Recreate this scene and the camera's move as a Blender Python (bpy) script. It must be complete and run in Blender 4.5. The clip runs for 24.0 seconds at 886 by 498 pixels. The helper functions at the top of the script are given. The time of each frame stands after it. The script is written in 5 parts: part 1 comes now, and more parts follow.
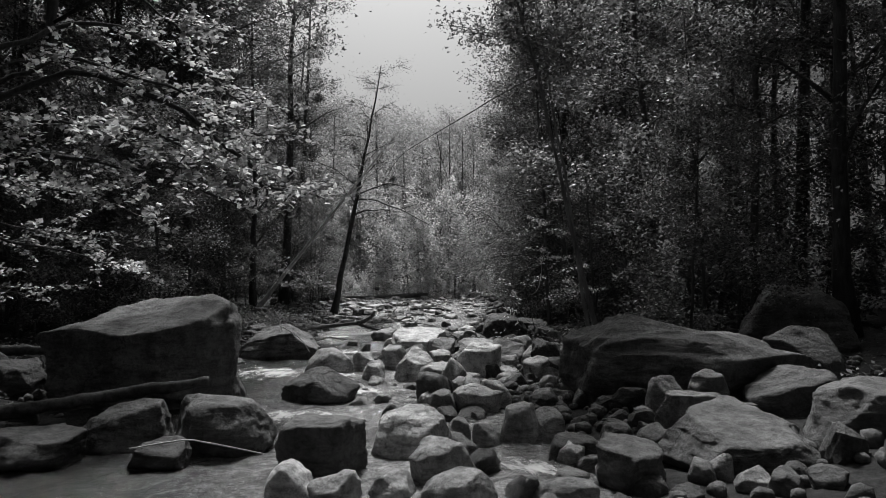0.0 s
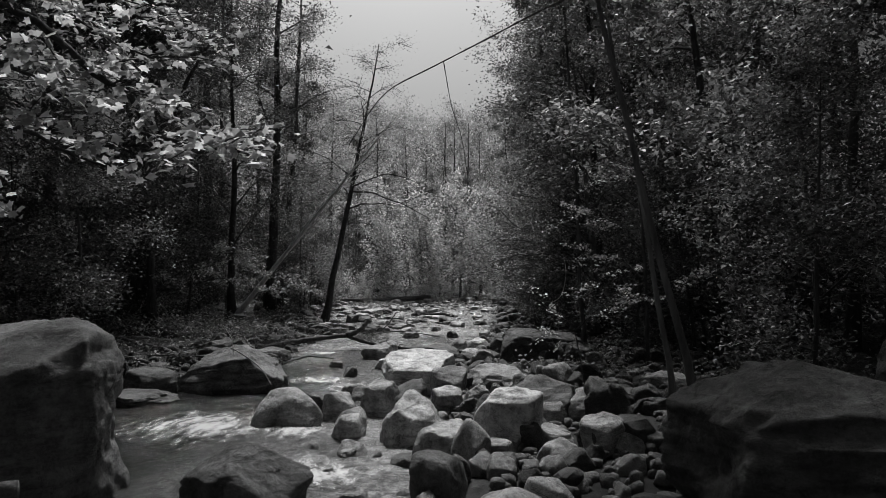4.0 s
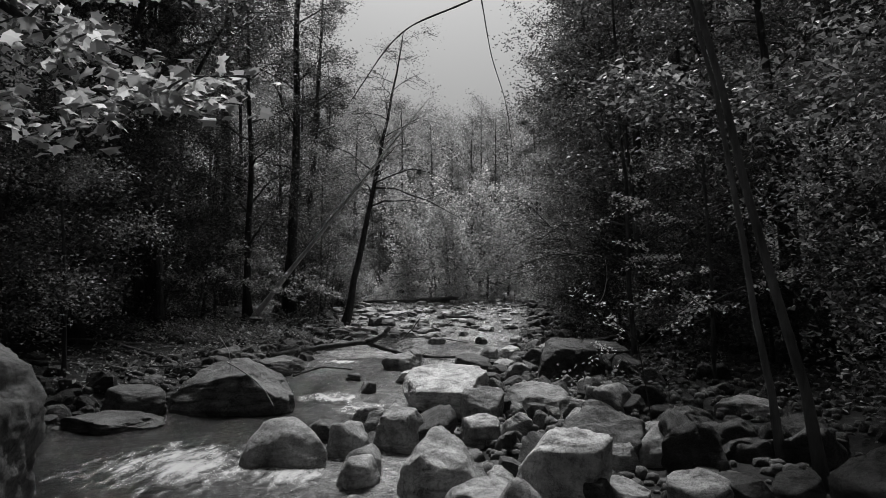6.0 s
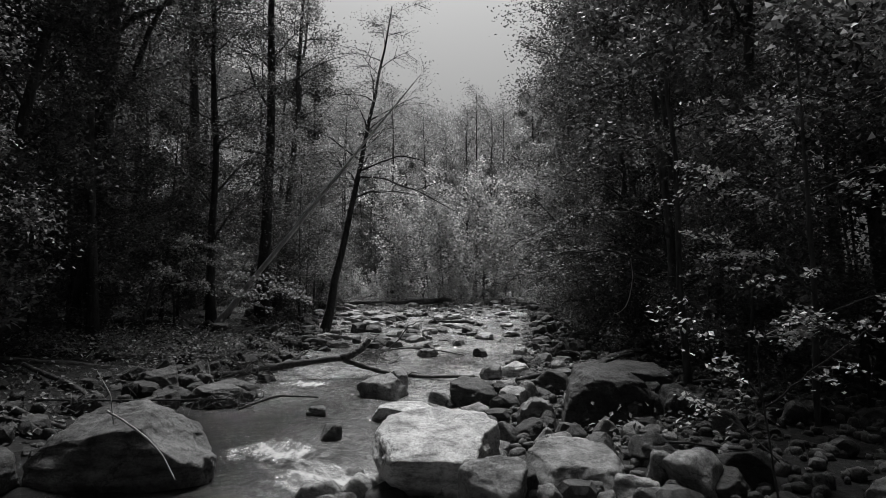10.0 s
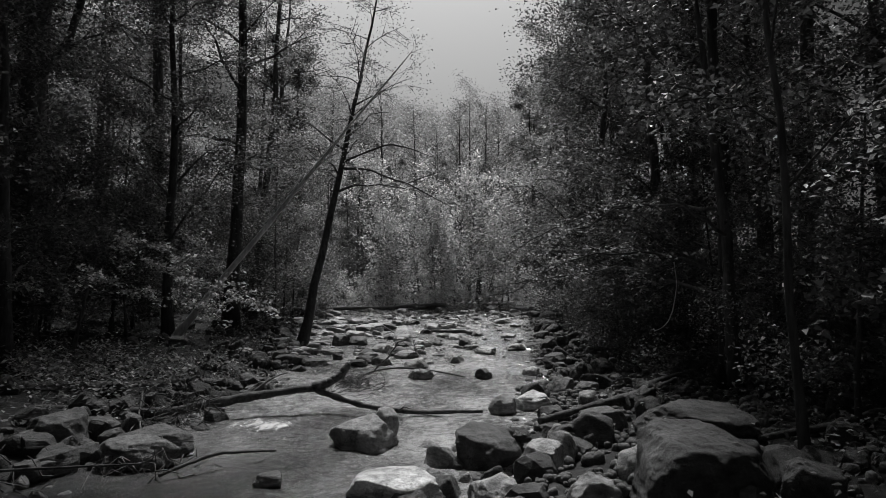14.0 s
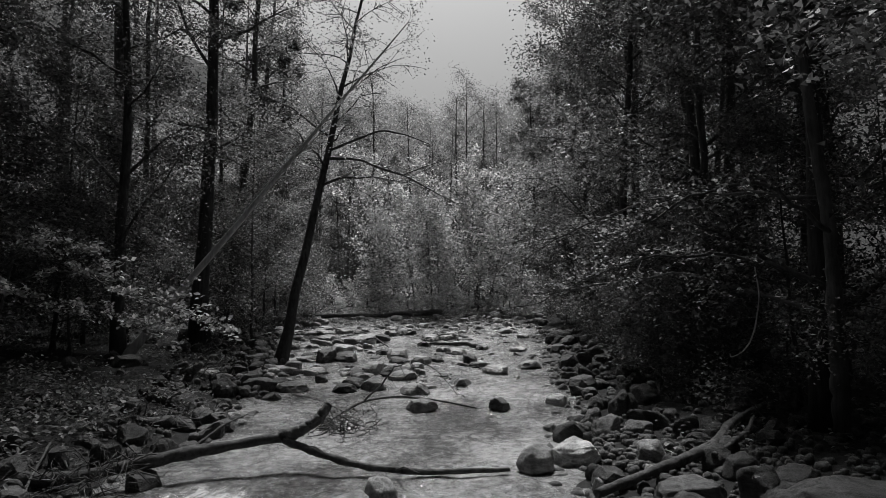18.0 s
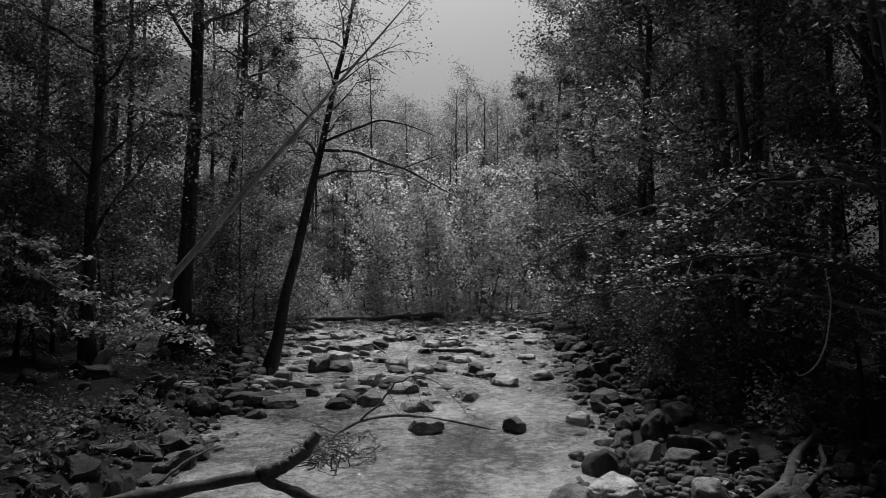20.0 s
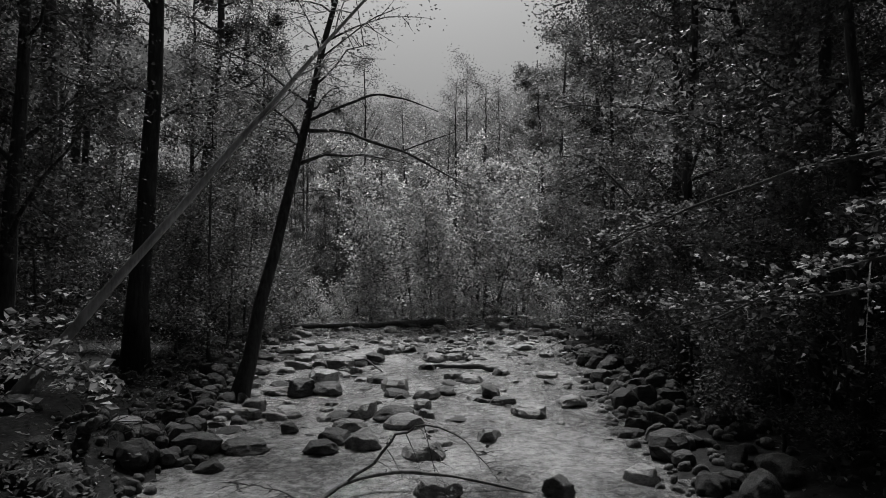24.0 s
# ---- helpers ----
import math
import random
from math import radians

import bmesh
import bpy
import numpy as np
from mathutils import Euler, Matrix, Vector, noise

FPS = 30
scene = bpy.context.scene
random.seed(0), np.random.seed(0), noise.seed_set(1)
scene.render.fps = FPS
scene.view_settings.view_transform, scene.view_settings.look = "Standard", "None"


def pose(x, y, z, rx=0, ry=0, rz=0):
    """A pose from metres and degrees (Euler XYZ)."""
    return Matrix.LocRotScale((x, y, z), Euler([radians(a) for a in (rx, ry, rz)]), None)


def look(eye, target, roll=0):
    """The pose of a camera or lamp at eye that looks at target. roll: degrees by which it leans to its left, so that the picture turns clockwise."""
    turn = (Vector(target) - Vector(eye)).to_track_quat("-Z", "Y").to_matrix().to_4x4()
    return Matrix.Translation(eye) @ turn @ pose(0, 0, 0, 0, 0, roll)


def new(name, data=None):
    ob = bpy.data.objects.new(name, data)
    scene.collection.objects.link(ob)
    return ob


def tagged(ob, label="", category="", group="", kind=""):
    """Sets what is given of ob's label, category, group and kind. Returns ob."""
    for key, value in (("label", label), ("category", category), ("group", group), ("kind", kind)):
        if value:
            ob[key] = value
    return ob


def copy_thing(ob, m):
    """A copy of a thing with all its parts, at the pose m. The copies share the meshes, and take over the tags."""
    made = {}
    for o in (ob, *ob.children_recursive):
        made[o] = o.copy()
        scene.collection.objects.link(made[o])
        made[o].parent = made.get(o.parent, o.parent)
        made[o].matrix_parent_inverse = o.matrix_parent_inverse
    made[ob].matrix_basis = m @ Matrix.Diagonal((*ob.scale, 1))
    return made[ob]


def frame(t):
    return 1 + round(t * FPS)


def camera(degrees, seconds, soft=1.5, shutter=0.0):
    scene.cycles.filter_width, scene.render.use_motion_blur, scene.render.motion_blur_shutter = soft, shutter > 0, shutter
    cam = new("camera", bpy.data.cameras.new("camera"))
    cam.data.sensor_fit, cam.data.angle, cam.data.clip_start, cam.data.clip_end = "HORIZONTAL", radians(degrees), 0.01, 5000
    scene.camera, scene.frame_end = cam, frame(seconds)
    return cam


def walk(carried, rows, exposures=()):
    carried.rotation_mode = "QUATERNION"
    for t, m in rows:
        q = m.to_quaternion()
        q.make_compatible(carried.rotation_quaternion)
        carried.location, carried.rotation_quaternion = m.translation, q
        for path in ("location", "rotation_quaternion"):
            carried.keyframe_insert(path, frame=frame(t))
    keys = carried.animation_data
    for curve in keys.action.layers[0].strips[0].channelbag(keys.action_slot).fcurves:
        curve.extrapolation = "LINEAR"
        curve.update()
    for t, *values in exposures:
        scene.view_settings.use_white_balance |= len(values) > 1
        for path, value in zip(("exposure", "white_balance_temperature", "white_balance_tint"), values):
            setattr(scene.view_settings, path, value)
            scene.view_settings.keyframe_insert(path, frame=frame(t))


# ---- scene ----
cam = camera(65.6, 24.0, soft=0.6)
METRES, EYE, TILT, LEAN, TURN = 16.0, 1.18, 3.75, 0.0, 0.0
ROWS = [
    (0.0, 0.0, 0.0, 0.0, -0.0, 0.0, 0.0),
    (0.5, 0.0002, 0.0236, 0.0003, -0.03, -0.01, 0.0),
    (1.0, 0.0002, 0.0482, 0.0001, -0.07, -0.01, -0.01),
    (1.5, 0.0009, 0.0743, 0.0002, -0.09, -0.02, -0.01),
    (2.0, 0.0012, 0.1011, -0.0003, -0.1, -0.03, -0.01),
    (2.5, 0.0004, 0.1268, -0.0012, -0.02, -0.05, -0.01),
    (4.5, -0.0048, 0.2222, -0.0027, 0.36, -0.04, -0.0),
    (5.0, -0.0065, 0.2452, -0.003, 0.47, -0.03, -0.04),
    (5.5, -0.0083, 0.2668, -0.0031, 1.22, -0.05, -0.07),
    (6.0, -0.0083, 0.2866, -0.0035, 2.44, -0.06, -0.02),
    (6.5, -0.0079, 0.3058, -0.0039, 2.64, -0.09, -0.05),
    (7.0, -0.0085, 0.3259, -0.0043, 2.55, -0.12, 0.01),
    (7.5, -0.009, 0.3466, -0.0047, 2.47, -0.13, -0.02),
    (8.0, -0.01, 0.3678, -0.0053, 2.35, -0.14, -0.05),
    (8.5, -0.0103, 0.3892, -0.0055, 2.25, -0.15, -0.06),
    (9.0, -0.0112, 0.4101, -0.0059, 2.13, -0.18, -0.07),
    (9.5, -0.0123, 0.4311, -0.0062, 2.02, -0.21, -0.08),
    (10.0, -0.0135, 0.4522, -0.0064, 1.9, -0.21, -0.14),
    (10.5, -0.0151, 0.4728, -0.0068, 1.77, -0.21, -0.19),
    (12.5, -0.0227, 0.5534, -0.0074, 1.29, -0.16, -0.26),
    (13.0, -0.0243, 0.5721, -0.0075, 1.19, -0.15, -0.25),
    (13.5, -0.026, 0.5908, -0.0075, 1.09, -0.13, -0.22),
    (14.0, -0.0275, 0.6095, -0.0074, 1.0, -0.1, -0.21),
    (14.5, -0.0289, 0.6276, -0.007, 0.92, -0.09, -0.21),
    (15.0, -0.0307, 0.6467, -0.007, 0.84, -0.06, -0.19),
    (15.5, -0.0324, 0.6654, -0.0067, 0.76, -0.04, -0.19),
    (16.0, -0.035, 0.6851, -0.0069, 0.66, -0.01, -0.22),
    (16.5, -0.0371, 0.7045, -0.0074, 0.57, 0.03, -0.18),
    (17.0, -0.0393, 0.7239, -0.0075, 0.49, 0.04, -0.21),
    (17.5, -0.0411, 0.7435, -0.0078, 0.43, 0.05, -0.21),
    (18.0, -0.0434, 0.7629, -0.0081, 0.35, 0.05, -0.18),
    (18.5, -0.0456, 0.7828, -0.0088, 0.29, 0.08, -0.22),
    (20.5, -0.055, 0.8625, -0.0107, 0.04, 0.16, -0.32),
    (21.0, -0.057, 0.8817, -0.0111, -0.01, 0.18, -0.33),
    (21.5, -0.0588, 0.9004, -0.0112, -0.07, 0.19, -0.34),
    (22.0, -0.0602, 0.9195, -0.0112, -0.12, 0.18, -0.34),
    (22.5, -0.0618, 0.9385, -0.0112, -0.17, 0.18, -0.32),
    (23.0, -0.0634, 0.9575, -0.0112, -0.23, 0.16, -0.3),
    (23.5, -0.0651, 0.9772, -0.0115, -0.28, 0.17, -0.31),
    (24.0, -0.0673, 0.9967, -0.0118, -0.35, 0.18, -0.32),
]
walk(cam, [(t, pose(0, 0, EYE, TILT, LEAN, TURN) @ pose(METRES * x, METRES * y, METRES * z, 90 + pitch, roll, yaw)) for t, x, y, z, yaw, pitch, roll in ROWS],
     exposures=[(0.0, 0.25), (8.0, -0.05), (16.0, 0.0), (24.0, -0.3)])

# ---- world, sun, exposure ----
SUN_EL, SUN_AZ = 58.0, -3.0          # degrees; azimuth from +y towards +x
world = bpy.data.worlds.new("sky")
scene.world = world
world.use_nodes = True
wn, wl = world.node_tree.nodes, world.node_tree.links
sky_tex = wn.new("ShaderNodeTexSky")
sky_tex.sky_type = "NISHITA"
sky_tex.sun_disc = False
sky_tex.sun_elevation, sky_tex.sun_rotation = radians(SUN_EL), radians(SUN_AZ)
sky_tex.air_density, sky_tex.dust_density = 1.0, 10.0
grey = wn.new("ShaderNodeRGBToBW")
wl.new(sky_tex.outputs[0], grey.inputs[0])
wl.new(grey.outputs[0], wn["Background"].inputs["Color"])
wn["Background"].inputs["Strength"].default_value = 0.062
sun = new("sun", bpy.data.lights.new("sun", "SUN"))
sun.data.energy, sun.data.angle = 5.0, radians(9)
sun.matrix_world = look((0, 0, 30), (-math.sin(radians(SUN_AZ)) * math.cos(radians(SUN_EL)) * 10,
                                     -math.cos(radians(SUN_AZ)) * math.cos(radians(SUN_EL)) * 10,
                                     30 - math.sin(radians(SUN_EL)) * 10))


# ---- materials ----
def shader(name, rough=0.8, spec=0.3):
    m = bpy.data.materials.new(name)
    m.use_nodes = True
    n, l = m.node_tree.nodes, m.node_tree.links
    b = n["Principled BSDF"]
    b.inputs["Roughness"].default_value = rough
    b.inputs["Specular IOR Level"].default_value = spec
    return m, n, l, b


def tex(n, l, kind, scale, detail=6.0, rough=0.6, stretch=(1, 1, 1)):
    c = n.new("ShaderNodeTexCoord")
    mp = n.new("ShaderNodeMapping")
    mp.inputs["Scale"].default_value = stretch
    l.new(c.outputs["Object"], mp.inputs["Vector"])
    t = n.new(kind)
    t.inputs["Scale"].default_value = scale
    if kind == "ShaderNodeTexNoise":
        t.inputs["Detail"].default_value = detail
        t.inputs["Roughness"].default_value = rough
    l.new(mp.outputs[0], t.inputs["Vector"])
    return t.outputs[0]


def ramp(n, l, src, stops):
    r = n.new("ShaderNodeValToRGB")
    while len(r.color_ramp.elements) < len(stops):
        r.color_ramp.elements.new(0.5)
    for e, (p, v) in zip(r.color_ramp.elements, stops):
        e.position, e.color = p, (v, v, v, 1)
    l.new(src, r.inputs[0])
    return r.outputs[0]


def mixc(n, l, a, b, fac, mode="MULTIPLY"):
    m = n.new("ShaderNodeMix")
    m.data_type, m.blend_type = "RGBA", mode
    for sock, v in ((m.inputs["Factor"], fac), (m.inputs["A"], a), (m.inputs["B"], b)):
        if isinstance(v, (int, float)):
            sock.default_value = v if sock.name == "Factor" else (v, v, v, 1)
        else:
            l.new(v, sock)
    return m.outputs["Result"]


def bump(n, l, b, src, strength, dist):
    k = n.new("ShaderNodeBump")
    k.inputs["Strength"].default_value, k.inputs["Distance"].default_value = strength, dist
    l.new(src, k.inputs["Height"])
    prev = b.inputs["Normal"].links
    if prev:
        l.new(prev[0].from_socket, k.inputs["Normal"])
    l.new(k.outputs[0], b.inputs["Normal"])


def stone_material(name, lo, hi, rough=0.75, spec=0.35):
    m, n, l, b = shader(name, rough, spec)
    big = tex(n, l, "ShaderNodeTexNoise", 1.9, 5, 0.65)
    mid = tex(n, l, "ShaderNodeTexNoise", 6.5, 8, 0.75)
    fine = tex(n, l, "ShaderNodeTexNoise", 32, 8, 0.75)
    strata = tex(n, l, "ShaderNodeTexNoise", 3.5, 7, 0.7, (1, 0.8, 4))
    col = ramp(n, l, big, [(0.32, lo), (0.66, hi)])
    col = mixc(n, l, col, ramp(n, l, mid, [(0.3, 0.35), (0.5, 0.95), (0.72, 1.3)]), 1.0)
    col = mixc(n, l, col, ramp(n, l, fine, [(0.3, 0.45), (0.5, 1.0), (0.75, 1.35)]), 1.0)
    col = mixc(n, l, col, ramp(n, l, strata, [(0.36, 0.5), (0.5, 1.0), (0.7, 1.15)]), 1.0)
    info = n.new("ShaderNodeObjectInfo")
    col = mixc(n, l, col, ramp(n, l, info.outputs["Random"], [(0, 0.6), (1, 1.25)]), 1.0)
    # pale lichen blotches
    lich = ramp(n, l, tex(n, l, "ShaderNodeTexNoise", 4.2, 9, 0.8), [(0.58, 0), (0.66, 1)])
    col = mixc(n, l, col, hi * 1.25, mixc(n, l, lich, 0.5, 1.0), "MIX")
    vor = n.new("ShaderNodeTexVoronoi")
    vor.feature = "DISTANCE_TO_EDGE"
    vor.inputs["Scale"].default_value = 1.7
    co = n.new("ShaderNodeTexCoord")
    warp = n.new("ShaderNodeVectorMath")
    warp.operation = "MULTIPLY_ADD"
    l.new(mid, warp.inputs[0])
    warp.inputs[1].default_value = (0.7, 0.5, 0.9)
    l.new(co.outputs["Object"], warp.inputs[2])
    l.new(warp.outputs[0], vor.inputs["Vector"])
    crack = ramp(n, l, vor.outputs["Distance"], [(0.0, 0.0), (0.02, 1.0)])
    col = mixc(n, l, col, ramp(n, l, vor.outputs["Distance"], [(0.0, 0.35), (0.016, 1.0)]), 1.0)
    l.new(col, b.inputs["Base Color"])
    bump(n, l, b, strata, 0.7, 0.05)
    bump(n, l, b, crack, 0.4, 0.015)
    bump(n, l, b, mid, 0.8, 0.05)
    bump(n, l, b, fine, 0.9, 0.012)
    return m


def bark_material(name, lo, hi, stretch=(1, 1, 0.16)):
    m, n, l, b = shader(name, 0.9, 0.15)
    ridges = tex(n, l, "ShaderNodeTexNoise", 16, 7, 0.7, stretch)
    patch = tex(n, l, "ShaderNodeTexNoise", 1.6, 4, 0.6)
    col = mixc(n, l, ramp(n, l, ridges, [(0.3, lo), (0.7, hi)]), ramp(n, l, patch, [(0.3, 0.6), (0.7, 1.3)]), 1.0)
    info = n.new("ShaderNodeObjectInfo")
    col = mixc(n, l, col, ramp(n, l, info.outputs["Random"], [(0, 0.75), (1, 1.2)]), 1.0)
    l.new(col, b.inputs["Base Color"])
    bump(n, l, b, ridges, 0.8, 0.02)
    return m


def leaf_material(name, lo, hi, through_light=0.5, rough=0.5):
    m, n, l, b = shader(name, rough, 0.35)
    geo = n.new("ShaderNodeNewGeometry")
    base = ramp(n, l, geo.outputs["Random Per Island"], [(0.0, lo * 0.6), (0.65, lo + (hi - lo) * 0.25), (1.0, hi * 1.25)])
    blot = ramp(n, l, tex(n, l, "ShaderNodeTexNoise", 0.6, 3, 0.6), [(0.3, 0.7), (0.7, 1.25)])
    col = mixc(n, l, base, blot, 1.0)
    l.new(col, b.inputs["Base Color"])
    tr = n.new("ShaderNodeBsdfTranslucent")
    l.new(col, tr.inputs["Color"])
    mx = n.new("ShaderNodeMixShader")
    mx.inputs[0].default_value = through_light
    l.new(b.outputs[0], mx.inputs[1])
    l.new(tr.outputs[0], mx.inputs[2])
    l.new(mx.outputs[0], n["Material Output"].inputs["Surface"])
    return m


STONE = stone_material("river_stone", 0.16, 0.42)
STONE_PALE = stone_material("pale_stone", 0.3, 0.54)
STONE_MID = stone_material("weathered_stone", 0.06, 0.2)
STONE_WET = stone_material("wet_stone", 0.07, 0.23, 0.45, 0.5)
# dark rock; also paints bank shade and the dimmer edges of the view
STONE_DARK = stone_material("dark_shaded_stone", 0.035, 0.13)
BARK = bark_material("bark", 0.03, 0.10)
BARK_PALE = bark_material("pale_bark", 0.08, 0.2)
BARK_GREY = bark_material("grey_bark", 0.24, 0.5)
PALE_WOOD = bark_material("bleached_wood", 0.3, 0.6, (1, 1, 1))
DEADWOOD = bark_material("weathered_wood", 0.03, 0.14, (1, 1, 1))
LEAF = leaf_material("leaf", 0.10, 0.34)
LEAF_PALE = leaf_material("young_leaf", 0.16, 0.4)
# darker copy of the leaf: the wood's shade is put into its colour
LEAF_DARK = leaf_material("leaf_in_shade", 0.05, 0.15)
# pale thicket foliage, its colour raised further for the sun on it
LEAF_BRIGHT = leaf_material("sunlit_thicket_leaf", 0.4, 0.7, 0.66)
# distant leaves made paler, so that the colour carries the haze
LEAF_FAR = leaf_material("hazed_far_leaf", 0.3, 0.5)
LEAF_MAPLE = leaf_material("maple_leaf", 0.36, 0.66)

GROUND, gn, gl, gb = shader("forest_floor", 0.95, 0.1)
g_litter = tex(gn, gl, "ShaderNodeTexNoise", 9, 9, 0.75)
g_patch = tex(gn, gl, "ShaderNodeTexNoise", 0.5, 5, 0.6)
gl.new(mixc(gn, gl, ramp(gn, gl, g_litter, [(0.3, 0.012), (0.55, 0.034), (0.75, 0.08)]),
            ramp(gn, gl, g_patch, [(0.3, 0.6), (0.7, 1.3)]), 1.0), gb.inputs["Base Color"])
bump(gn, gl, gb, g_litter, 0.9, 0.05)

WATER, an, al, ab = shader("stream_water", 0.06, 0.5)
ab.inputs["IOR"].default_value = 1.33
ab.inputs["Specular IOR Level"].default_value = 0.8
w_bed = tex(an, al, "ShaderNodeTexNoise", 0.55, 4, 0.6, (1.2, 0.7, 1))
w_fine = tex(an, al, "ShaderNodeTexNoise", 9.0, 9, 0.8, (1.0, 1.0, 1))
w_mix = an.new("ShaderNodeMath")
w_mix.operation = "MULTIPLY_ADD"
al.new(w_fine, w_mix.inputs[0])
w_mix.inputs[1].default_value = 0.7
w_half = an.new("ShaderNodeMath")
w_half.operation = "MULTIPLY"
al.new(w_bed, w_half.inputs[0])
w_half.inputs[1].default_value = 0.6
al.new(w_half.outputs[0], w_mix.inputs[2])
# pale bed, with the sky's reflection painted into the base colour
w_bed_sheen = ramp(an, al, w_mix.outputs[0], [(0.46, 0.04), (0.57, 0.14), (0.66, 0.32), (0.78, 0.6)])
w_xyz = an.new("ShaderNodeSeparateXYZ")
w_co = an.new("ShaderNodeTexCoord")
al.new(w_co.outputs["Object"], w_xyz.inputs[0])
w_side = an.new("ShaderNodeMapRange")     # left side darker: deeper pool and bank shade, put into the colour
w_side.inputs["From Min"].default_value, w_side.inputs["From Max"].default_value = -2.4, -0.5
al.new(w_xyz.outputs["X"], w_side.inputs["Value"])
w_up = an.new("ShaderNodeMapRange")       # the painted dark side fades out upstream, at the riffle
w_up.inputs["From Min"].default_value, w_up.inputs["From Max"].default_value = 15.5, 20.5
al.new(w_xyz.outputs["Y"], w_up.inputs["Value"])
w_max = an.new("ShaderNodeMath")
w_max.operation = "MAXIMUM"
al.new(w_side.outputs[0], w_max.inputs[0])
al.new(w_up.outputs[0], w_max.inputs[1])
al.new(mixc(an, al, 0.025, w_bed_sheen, w_max.outputs[0], "MIX"), ab.inputs["Base Color"])
w_ripple = tex(an, al, "ShaderNodeTexNoise", 15.0, 7, 0.75, (0.55, 1.3, 1))
w_swell = tex(an, al, "ShaderNodeTexNoise", 2.2, 4, 0.55, (1.0, 0.8, 1))
bump(an, al, ab, w_swell, 1.0, 0.3)
w_chop = tex(an, al, "ShaderNodeTexNoise", 34.0, 4, 0.65, (0.6, 1.0, 1))
bump(an, al, ab, w_ripple, 1.0, 0.06)
bump(an, al, ab, w_chop, 1.0, 0.022)

FOAM, fn, fl, fb = shader("white_water", 0.5, 0.4)
f_n = tex(fn, fl, "ShaderNodeTexNoise", 4, 8, 0.75, (1.5, 0.6, 1))
fl.new(ramp(fn, fl, f_n, [(0.3, 0.35), (0.7, 0.7)]), fb.inputs["Base Color"])
bump(fn, fl, fb, f_n, 0.7, 0.04)
f_uv = fn.new("ShaderNodeTexCoord")
f_len = fn.new("ShaderNodeTexGradient")
f_len.gradient_type = "SPHERICAL"
fl.new(f_uv.outputs["UV"], f_len.inputs[0])
f_sum = fn.new("ShaderNodeMath")
f_sum.operation = "MULTIPLY_ADD"
fl.new(f_n, f_sum.inputs[0])
f_sum.inputs[1].default_value = 2.0
f_off = fn.new("ShaderNodeMath")
f_off.operation = "MULTIPLY_ADD"
fl.new(f_len.outputs["Fac"], f_off.inputs[0])
f_off.inputs[1].default_value, f_off.inputs[2].default_value = 0.7, -0.75
fl.new(f_off.outputs[0], f_sum.inputs[2])
fl.new(ramp(fn, fl, f_sum.outputs[0], [(0.5, 0), (0.95, 0.62)]), fb.inputs["Alpha"])


# ---- mesh helpers ----
def mesh_np(name, verts, faces, mat, smooth=True, second=None, first_count=0):
    verts = np.asarray(verts, dtype=np.float32)
    faces = np.asarray(faces, dtype=np.int32)
    me = bpy.data.meshes.new(name)
    k = faces.shape[1]
    me.vertices.add(len(verts))
    me.vertices.foreach_set("co", verts.ravel())
    me.loops.add(faces.size)
    me.loops.foreach_set("vertex_index", faces.ravel())
    me.polygons.add(len(faces))
    me.polygons.foreach_set("loop_start", np.arange(0, faces.size, k, dtype=np.int32))
    me.polygons.foreach_set("use_smooth", np.full(len(faces), smooth))
    me.materials.append(mat)
    if second:
        me.materials.append(second)
        idx = np.ones(len(faces), dtype=np.int32)
        idx[:first_count] = 0
        me.polygons.foreach_set("material_index", idx)
    me.update(calc_edges=True)
    me.validate()
    return me


def part(name, me, parent, label=""):
    ob = new(name, me)
    ob.parent = parent
    return tagged(ob, label)


def tube(pts, radii, sides=6):
    pts = np.asarray(pts, float)
    k = len(pts)
    tan = np.gradient(pts, axis=0)
    tan /= np.linalg.norm(tan, axis=1)[:, None] + 1e-9
    ref = np.array([0.0, 0.0, 1.0]) if abs(tan[0, 2]) < 0.85 else np.array([1.0, 0.0, 0.0])
    a = np.cross(tan, ref)
    a /= np.linalg.norm(a, axis=1)[:, None] + 1e-9
    b = np.cross(tan, a)
    ang = np.linspace(0, 2 * np.pi, sides, endpoint=False)
    ring = a[:, None, :] * np.cos(ang)[None, :, None] + b[:, None, :] * np.sin(ang)[None, :, None]
    v = (pts[:, None, :] + ring * np.asarray(radii)[:, None, None]).reshape(-1, 3)
    i, j = np.meshgrid(np.arange(k - 1), np.arange(sides), indexing="ij")
    jn = (j + 1) % sides
    f = np.stack([i * sides + j, i * sides + jn, (i + 1) * sides + jn, (i + 1) * sides + j], -1).reshape(-1, 4)
    n0 = len(v)
    v = np.vstack([v, pts[:1], pts[-1:]])
    m = np.arange(sides)
    cap0 = np.stack([np.full(sides, n0), (m + 1) % sides, m, m], -1)
    cap1 = np.stack([np.full(sides, n0 + 1), (k - 1) * sides + m, (k - 1) * sides + (m + 1) % sides, (k - 1) * sides + (m + 1) % sides], -1)
    return v, f, np.vstack([cap0, cap1])[:, :3]


def join_tubes(tubes):
    vs, fs, n = [], [], 0
    for v, f, c in tubes:
        vs.append(v)
        fs.append(np.vstack([f[:, [0, 1, 2]], f[:, [0, 2, 3]], c]) + n)
        n += len(v)
    return np.vstack(vs), np.vstack(fs)


